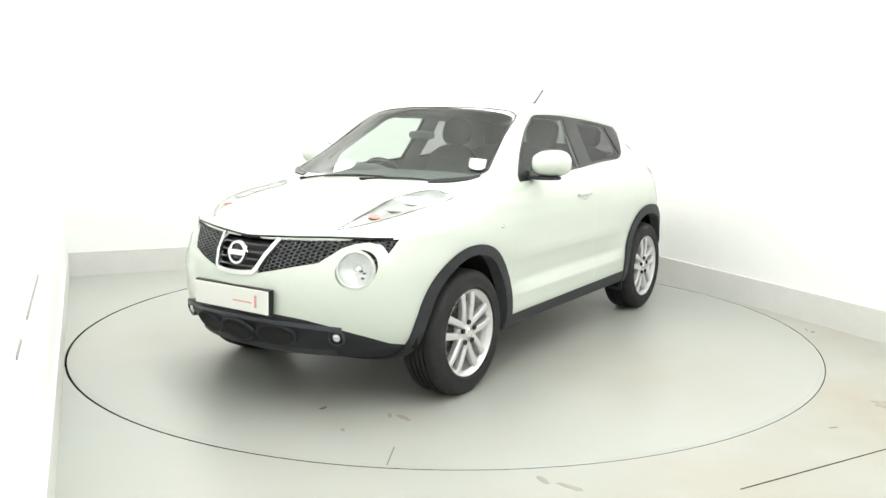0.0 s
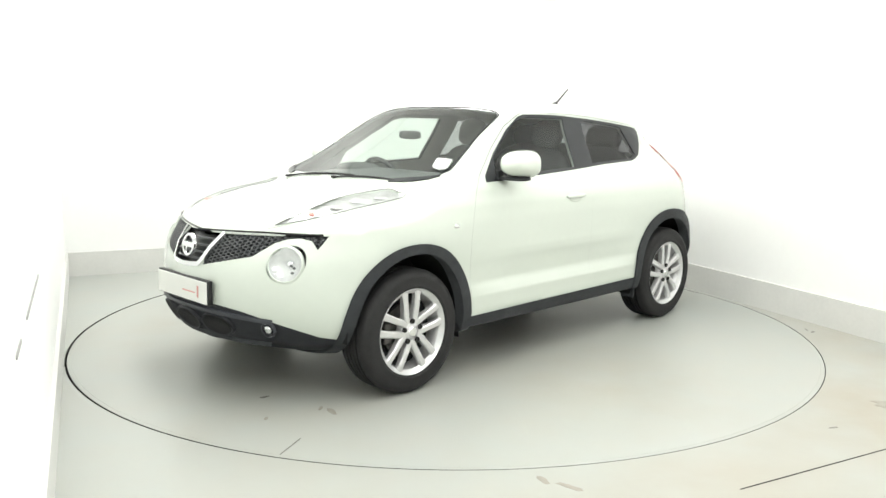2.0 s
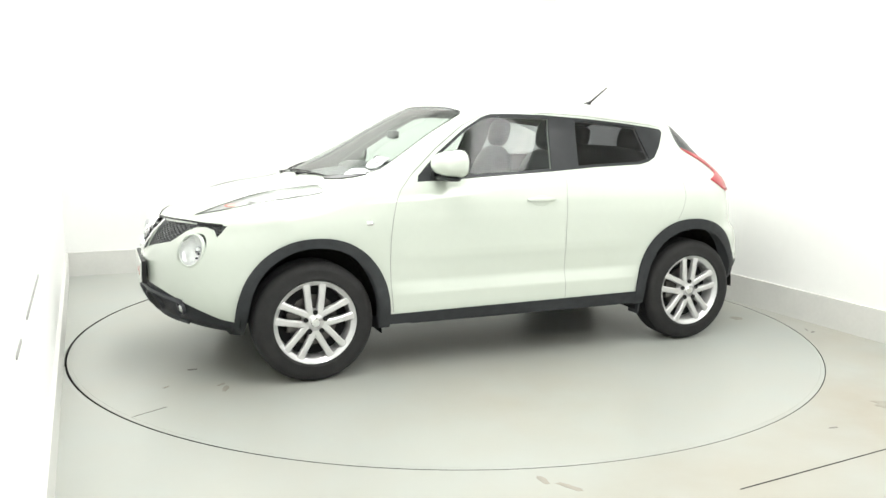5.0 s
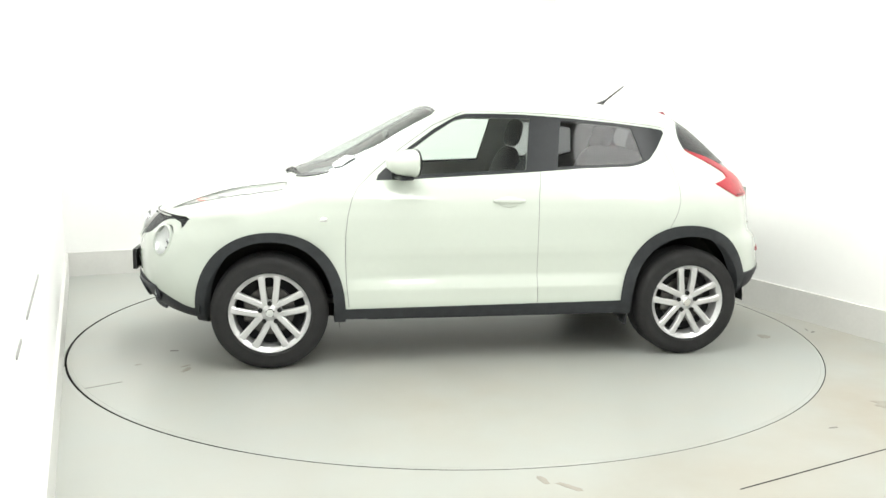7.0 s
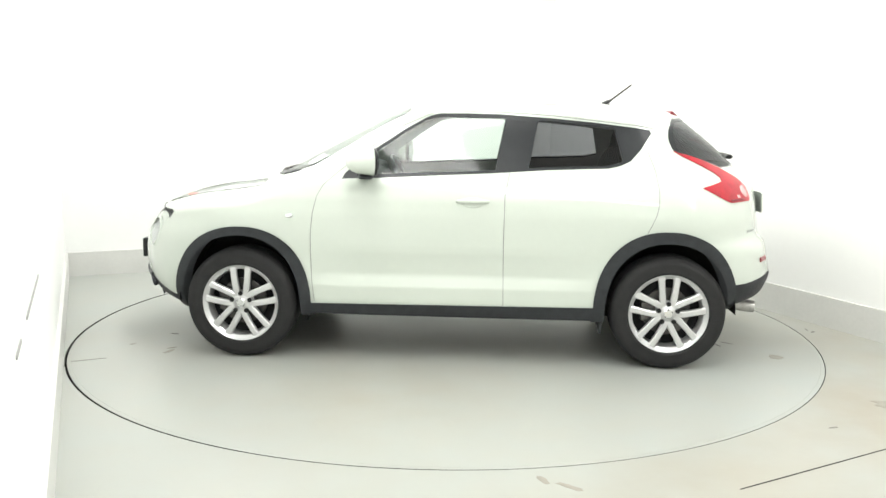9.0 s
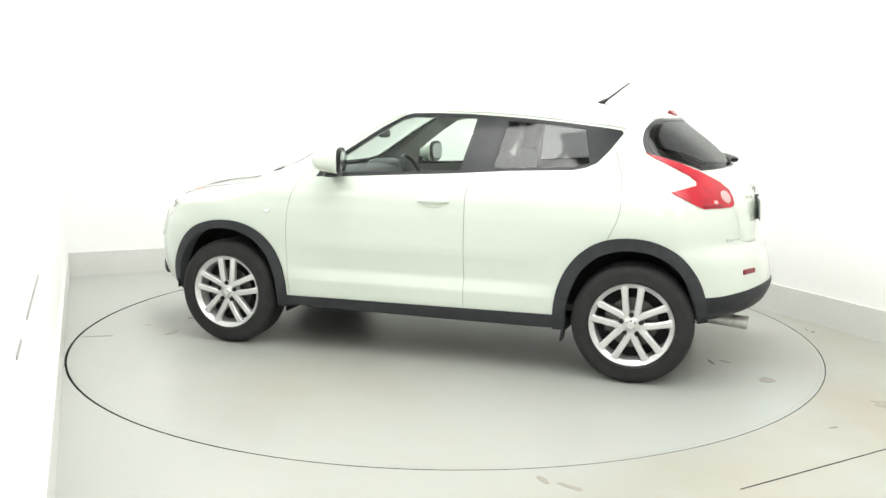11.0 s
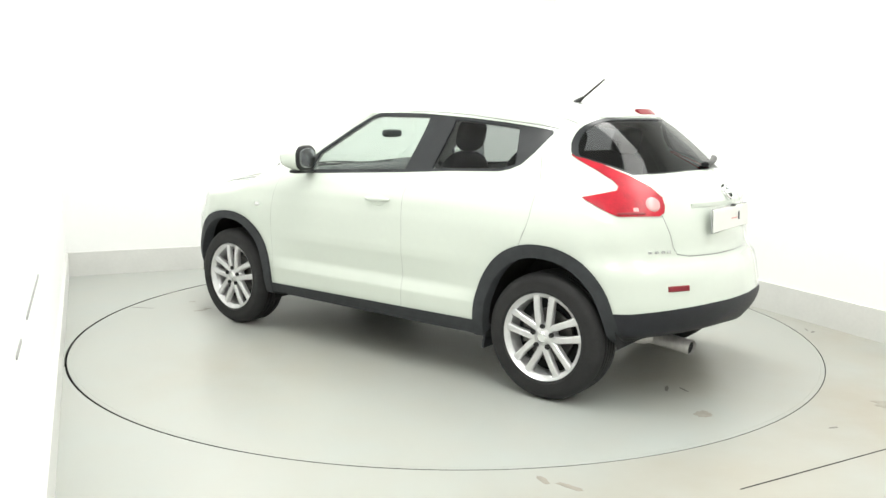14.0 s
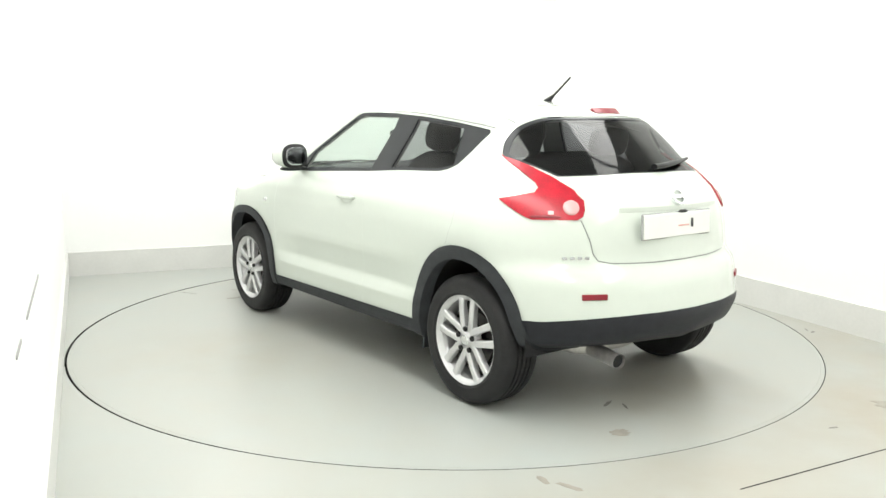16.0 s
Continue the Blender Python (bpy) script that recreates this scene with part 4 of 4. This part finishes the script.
# door handles, mirrors
for s in (1, -1):
    for x, z, par in ((-0.12, 0.962, doors[s]),):
        h = side_at(x, z, s)
        n = skin_normal(h)
        m = aim(h, n)
        dish = part("handle_dish", ball(0.003, 0.066, 0.032, 0.9, 18, 8), M_PAINT, par, smooth=80)
        dish.matrix_local = m
        part("handle", ball(0.010, 0.098, 0.013, 0.6, 18, 8, at=(0.008, 0, 0.006)), M_PAINT, par, "white door handle", smooth=80).matrix_local = m
    cap = bmesh.new()
    ball(0.112, 0.128, 0.090, 0.74, 28, 16, cap)
    for v in cap.verts:
        t = (v.co.x + 0.112) / 0.224
        v.co.z *= 1.0 - 0.35 * t
        v.co.y *= 1.0 - 0.25 * t
        if v.co.x < -0.03:
            v.co.x = -0.03 + (v.co.x + 0.03) * 0.45
    mir = part("door_mirror", cap, M_PAINT, doors[s], "white door mirror housing", smooth=70)
    mir.matrix_local = pose(0.495, 0.905 * s, 1.190, 0, 0, 10 * s)
    part("mirror_foot", ball(0.045, 0.10, 0.014, 0.6, 20, 8), M_TRIM, mir, "black mirror foot", smooth=60).matrix_local = pose(0.0, -0.035 * s, -0.084)
    part("mirror_rim", ball(0.016, 0.100, 0.080, 0.74, 24, 12), M_BLACK, mir, "black mirror rim", smooth=70).matrix_local = pose(-0.056, 0, 0)
    part("mirror_glass", ball(0.004, 0.080, 0.060, 0.75, 24, 8), M_MIRROR, mir, "dark mirror glass", smooth=70).matrix_local = pose(-0.071, 0, 0)
    part("mirror_sail", box((-0.03, -0.012, -0.035), (0.03, 0.012, 0.02), 0.008), M_TRIM, mir).matrix_local = pose(0.02, -0.125 * s, -0.06)

# aerial, wipers, exhaust, sticker
h, hn = skin_at((-0.97, 0, 2.2), (0, 0, -1))
aer = part("aerial", sweep([h + Vector((0.03, 0, -0.005)), h + Vector((0.0, 0, 0.012)), h + Vector((-0.028, 0, 0.03))], [0.022, 0.018, 0.008], 12, flat=0.8), M_BLACK, car, "black roof aerial", smooth=60)
part("rod", sweep([h + Vector((-0.02, 0, 0.024)), h + Vector((-0.155, 0, 0.128))], [0.0065, 0.005], 8), M_BLACK, aer, smooth=60)


def screen_at(x, y, off):
    q, n = skin_at((x, y, 2.2), (0, 0, -1))
    return q + n * off


for pivot, tip in (((1.16, -0.42), (1.118, 0.16)), ((1.16, 0.05), (1.082, 0.50))):
    pts = [screen_at(pivot[0] + (tip[0] - pivot[0]) * k / 12, pivot[1] + (tip[1] - pivot[1]) * k / 12, 0.004 + 0.005 * math.sin(math.pi * k / 12)) for k in range(13)]
    wp = part("wiper", sweep(pts, 0.005, 6), M_BLACK, car, "black windscreen wiper", smooth=60)
    part("blade", sweep([q + Vector((-0.008, 0.01, -0.002)) for q in pts[3:]], 0.005, 6), M_BLACK, wp, smooth=60)
    part("wiper_pivot", ball(0.022, 0.022, 0.009, 0.8, 14, 8), M_BLACK, wp, smooth=60).matrix_local = Matrix.Translation(pts[0])
for s in (1, -1):
    ring = [(1.11, 0.47), (1.08, 0.54), (1.045, 0.60), (0.985, 0.66), (0.92, 0.69), (0.965, 0.645), (1.015, 0.58), (1.05, 0.52), (1.085, 0.46)]
    bm = bmesh.new()
    top = [bm.verts.new(screen_at(x, y * s, 0.007)) for x, y in ring]
    low = [bm.verts.new(screen_at(x, y * s, -0.004)) for x, y in ring]
    for k in range(len(ring)):
        m = (k + 1) % len(ring)
        bm.faces.new((low[k], low[m], top[m], top[k]))
    for k in range(4):
        a, b = k, 8 - k
        bm.faces.new((top[a], top[a + 1], top[b - 1], top[b]) if b - 1 > a + 1 else (top[a], top[a + 1], top[b]))
    bmesh.ops.recalc_face_normals(bm, faces=bm.faces)
    part("cowl_corner", bm, M_TRIM, car, "black cowl corner under the windscreen")
pts = [rear_at(0.05 - 0.40 * k / 10, 1.198 + 0.028 * k / 10, 0.02) for k in range(11)]
rw = part("rear_wiper", sweep(pts, [0.024 + 0.004 * math.sin(math.pi * k / 10) - 0.0012 * k for k in range(11)], 8, flat=0.6), M_BLACK, tailgate, "black rear window wiper", smooth=60)
pts = [Vector((-1.60, 0.36, 0.31)), Vector((-1.74, 0.375, 0.303)), Vector((-1.885, 0.395, 0.292))]
ex = part("exhaust_pipe", sweep(pts, 0.038, 20, caps=False), M_STEEL, car, "steel exhaust tail pipe", smooth=60)
part("pipe_inside", sweep([pts[0], pts[1], pts[2] + Vector((0.012, 0, 0.001))], 0.033, 20), M_WELL, ex, smooth=60)
part("silencer", ball(0.14, 0.28, 0.07, 0.6, 24, 12), M_STEEL, ex, "dull steel silencer box", smooth=70).matrix_local = pose(-1.56, 0.2, 0.33)
h, hn = skin_at((0.835, 0.615, 2.2), (0, 0, -1))
def shield(k, x0, x1):
    bm = bmesh.new()
    ring = [(-0.052, 0.05), (-0.045, 0.062), (0.045, 0.062), (0.052, 0.05), (0.050, -0.035), (0.036, -0.056), (0.0, -0.068), (-0.036, -0.056), (-0.050, -0.035)]
    low = [bm.verts.new((x0, y * k, z * k)) for y, z in ring]
    top = [bm.verts.new((x1, y * k, z * k)) for y, z in ring]
    bm.faces.new(top)
    bm.faces.new(low[::-1])
    for i in range(len(ring)):
        j = (i + 1) % len(ring)
        bm.faces.new((low[i], low[j], top[j], top[i]))
    return bm


st = part("sticker", shield(1.0, -0.001, 0.001), M_BADGE, car, "white paper shield sticker with a grey border in the windscreen")
part("sticker_face", shield(0.86, 0.001, 0.0018), M_STICKER, st)
st.matrix_local = aim(h + hn * 0.001, hn, hn.cross(Vector((-0.46, 0.88, -0.08))))
for z in (0.012, -0.004, -0.02):
    part("mark", box((0.0018, -0.022, z - 0.003), (0.0024, 0.022, z + 0.003)), M_INK, st)


# ---- wheels ----
def build_wheel():
    w = new("wheel")
    w.parent = car
    prof = [(0.226, -0.012), (0.232, 0.004), (0.244, 0.010), (0.262, 0.006), (0.285, 0.010), (0.300, 0.006), (0.318, -0.004), (0.328, -0.018), (0.333, -0.034)]
    y = -0.034
    for g in (0.064, 0.092, 0.121, 0.149):
        prof += [(0.334, -g + 0.006), (0.323, -g + 0.004), (0.323, -g - 0.004), (0.334, -g - 0.006)]
    prof += [(0.333, -0.182), (0.326, -0.198), (0.31, -0.212), (0.26, -0.215), (0.226, -0.2)]
    part("tyre", lathe(prof, 72, closed=True), M_TYRE, w, "black road tyre", smooth=38)
    rim = part("rim", lathe([(0.205, -0.02), (0.222, -0.006), (0.229, 0.003), (0.233, 0.0), (0.231, -0.012), (0.224, -0.03), (0.205, -0.05), (0.2, -0.17), (0.222, -0.2)], 72), M_ALLOY, w, "silver alloy rim", smooth=45)
    bm = bmesh.new()
    for k in range(5):
        for sg in (1, -1):
            a = radians(90 + 72 * k)
            rad, tan = Vector((math.cos(a), 0, math.sin(a))), Vector((-math.sin(a), 0, math.cos(a)))
            rows = []
            for r, off, hw, yf, yb in ((0.035, 0.020, 0.020, -0.012, -0.05), (0.075, 0.031, 0.0185, -0.010, -0.045), (0.14, 0.039, 0.0172, -0.006, -0.04), (0.19, 0.044, 0.019, -0.008, -0.036), (0.218, 0.048, 0.026, -0.010, -0.034)):
                c = rad * r + tan * off * sg
                rows.append([bm.verts.new(c + tan * d + Vector((0, yy, 0))) for d, yy in ((-hw, yb), (-hw, yf - 0.006), (-hw * 0.62, yf), (hw * 0.62, yf), (hw, yf - 0.006), (hw, yb))])
            for p, q in zip(rows, rows[1:]):
                for m in range(5):
                    bm.faces.new((p[m], p[m + 1], q[m + 1], q[m]))
    bmesh.ops.recalc_face_normals(bm, faces=bm.faces)
    part("spokes", bm, M_ALLOY, rim, "five twin alloy spokes", smooth=35)
    part("hub", lathe([(0.0, -0.004), (0.026, -0.004), (0.030, -0.008), (0.046, -0.010), (0.052, -0.016), (0.066, -0.03), (0.07, -0.06)], 40), M_ALLOY, rim, smooth=40)
    part("hub_cap", lathe([(0.0, 0.002), (0.022, 0.001), (0.027, -0.005)], 28), M_CHROME, rim, smooth=40)
    for k in range(5):
        a = radians(90 + 72 * k)
        hole = part("nut_hole", lathe([(0.0, -0.008), (0.011, -0.008), (0.0135, -0.004), (0.0135, -0.014)], 14), M_BLACK, rim)
        hole.matrix_local = pose(0.057 * math.cos(a), 0.003, 0.057 * math.sin(a))
    part("brake_disc", lathe([(0.03, -0.075), (0.14, -0.075), (0.14, -0.095), (0.03, -0.095)], 40, closed=True), M_DISC, w, "rusty steel brake disc", smooth=30)
    part("brake_caliper", box((0.06, -0.11, -0.06), (0.15, -0.055, 0.06), 0.012), M_DISC, w)
    # black plug added behind the brake disc to keep the wheel's inside dark
    part("wheel_plug", lathe([(0.0, -0.10), (0.198, -0.10), (0.198, -0.19), (0.0, -0.19)], 40), M_WELL, w, "black plug closing the dark inside of the wheel")
    return w


first = build_wheel()
spots = [(1.265, 1), (1.265, -1), (-1.265, 1), (-1.265, -1)]
for i, (x, s) in enumerate(spots):
    m = pose(x, 0.853 * s, 0.334, 0, 0, 0 if s > 0 else 180)
    if i == 0:
        first.matrix_local = m
    else:
        copy_thing(first, m)
# wheel wells
for x, s in spots:
    bm = bmesh.new()
    rows = []
    for k in range(25):
        t = math.pi * k / 24
        c, q = 0.395 * math.cos(t), 0.325 + 0.445 * max(0.0, math.sin(t)) - (0.10 if k == 0 and x < 0 or k == 24 and x > 0 else 0)
        rows.append([bm.verts.new((x + c, yy * s, q)) for yy in (0.835 if abs(c) < 0.36 else 0.80, 0.52)])
    for a, b in zip(rows, rows[1:]):
        bm.faces.new((a[0], b[0], b[1], a[1]))
    bm.faces.new([r[1] for r in rows])
    bmesh.ops.recalc_face_normals(bm, faces=bm.faces)
    part("wheel_well", bm, M_WELL, car, "black wheel well liner", smooth=40)
    if x < 0:
        part("mud_flap", box((-0.01, -0.05, -0.05), (0.005, 0.05, 0.05), 0.004), M_CLAD, car).matrix_local = pose(x + 0.385, 0.775 * s, 0.25, 0, -8)


# ---- cabin ----
bm = bmesh.new()
seen = {}
for f in skin.faces:
    if f[panel_lay] in (F_DOOR, R_DOOR, ROOF, GATE, BODY, TRIM):
        c = f.calc_center_median()
        if c.z < 0.42 or c.x > 1.02 or c.x < -1.85:
            continue
        vs = []
        for v in f.verts:
            if v.index not in seen:
                seen[v.index] = bm.verts.new(v.co - skin_normal(v.co) * 0.03)
            vs.append(seen[v.index])
        try:
            bm.faces.new(vs[::-1])
        except ValueError:
            pass
part("cabin_lining", bm, M_HEAD, car, "pale grey cabin lining")
part("cabin_floor", box((-1.45, -0.62, 0.33), (1.1, 0.62, 0.37), 0.01), M_LINE, car)


def seat(x, y, w=0.25):
    st = new("front_seat")
    st.parent = car
    part("cushion", ball(0.26, w, 0.09, 0.55, 20, 12), M_SEAT, st, "black cloth seat cushion", smooth=70).matrix_local = pose(x + 0.05, y, 0.62, 0, -8)
    part("backrest", ball(0.08, w, 0.34, 0.7, 20, 14), M_SEAT, st, "black cloth backrest", smooth=70).matrix_local = pose(x - 0.26, y, 0.92, 0, -16)
    part("headrest", ball(0.05, 0.12, 0.10, 0.7, 18, 12), M_SEAT, st, "black headrest", smooth=70).matrix_local = pose(x - 0.37, y, 1.345, 0, -14)
    part("seat_base", box((x - 0.22, y - 0.2, 0.365), (x + 0.25, y + 0.2, 0.56), 0.02), M_LINE, st)
    return tagged(st, "black cloth front seat")


seat(-0.07, 0.36)
seat(-0.07, -0.36)
bench = new("rear_bench")
bench.parent = car
tagged(bench, "black cloth rear bench seat")
part("cushion", ball(0.26, 0.62, 0.09, 0.45, 24, 10), M_SEAT, bench, smooth=70).matrix_local = pose(-0.70, 0, 0.62, 0, -6)
part("backrest", ball(0.09, 0.64, 0.34, 0.45, 24, 12), M_SEAT, bench, smooth=70).matrix_local = pose(-1.0, 0, 0.93, 0, -18)
for y in (0.36, -0.36):
    part("headrest", ball(0.05, 0.15, 0.085, 0.6, 18, 10), M_SEAT, bench, smooth=70).matrix_local = pose(-1.11, y, 1.315, 0, -14)
dash = part("dashboard", ball(0.30, 0.70, 0.17, 0.5, 28, 14), M_LINE, car, "dark grey dashboard", smooth=60)
dash.matrix_local = pose(0.80, 0, 0.94, 0, 6)
part("instrument_hood", ball(0.12, 0.17, 0.07, 0.7, 18, 10), M_LINE, car, smooth=60).matrix_local = pose(0.66, -0.36, 1.08)
sw = part("steering_wheel", sweep([(0, 0.185 * math.cos(2 * math.pi * k / 32), 0.185 * math.sin(2 * math.pi * k / 32)) for k in range(32)], 0.015, 8, closed=True), M_SEAT, car, "black steering wheel", smooth=60)
sw.matrix_local = pose(0.43, -0.36, 1.0, 0, 24)
part("steering_boss", ball(0.03, 0.075, 0.06, 0.7, 16, 10), M_SEAT, sw, smooth=60)
for a in (0, 180, 270):
    part("steering_spoke", box((-0.01, 0.06, -0.018), (0.012, 0.18, 0.018), 0.006), M_SEAT, sw).matrix_local = pose(0, 0, 0, a)
part("steering_column", sweep([(0.46, -0.36, 0.99), (0.75, -0.36, 0.86)], 0.04, 12), M_LINE, car, smooth=60)
part("rear_view_mirror", ball(0.015, 0.10, 0.028, 0.6, 18, 8), M_HONEY, car, "dark grey rear-view mirror", smooth=60).matrix_local = pose(0.52, 0.0, 1.335)
ref.free()
skin.free()


# ---- what moves ----
def motions():
    rows = []
    turn = []
    for i, a in enumerate(HEADINGS):
        r = Matrix.Rotation(radians(a), 4, "Z")
        t = r @ Vector((-CAR_OFF[0], -CAR_OFF[1], 0))
        rows.append((i * 0.5, pose(t.x, t.y, 0, 0, 0, a)))
        turn.append((i * 0.5, pose(0, 0, 0, 0, 0, a)))
    walk(car, rows)
    walk(turntable, turn)


motions()
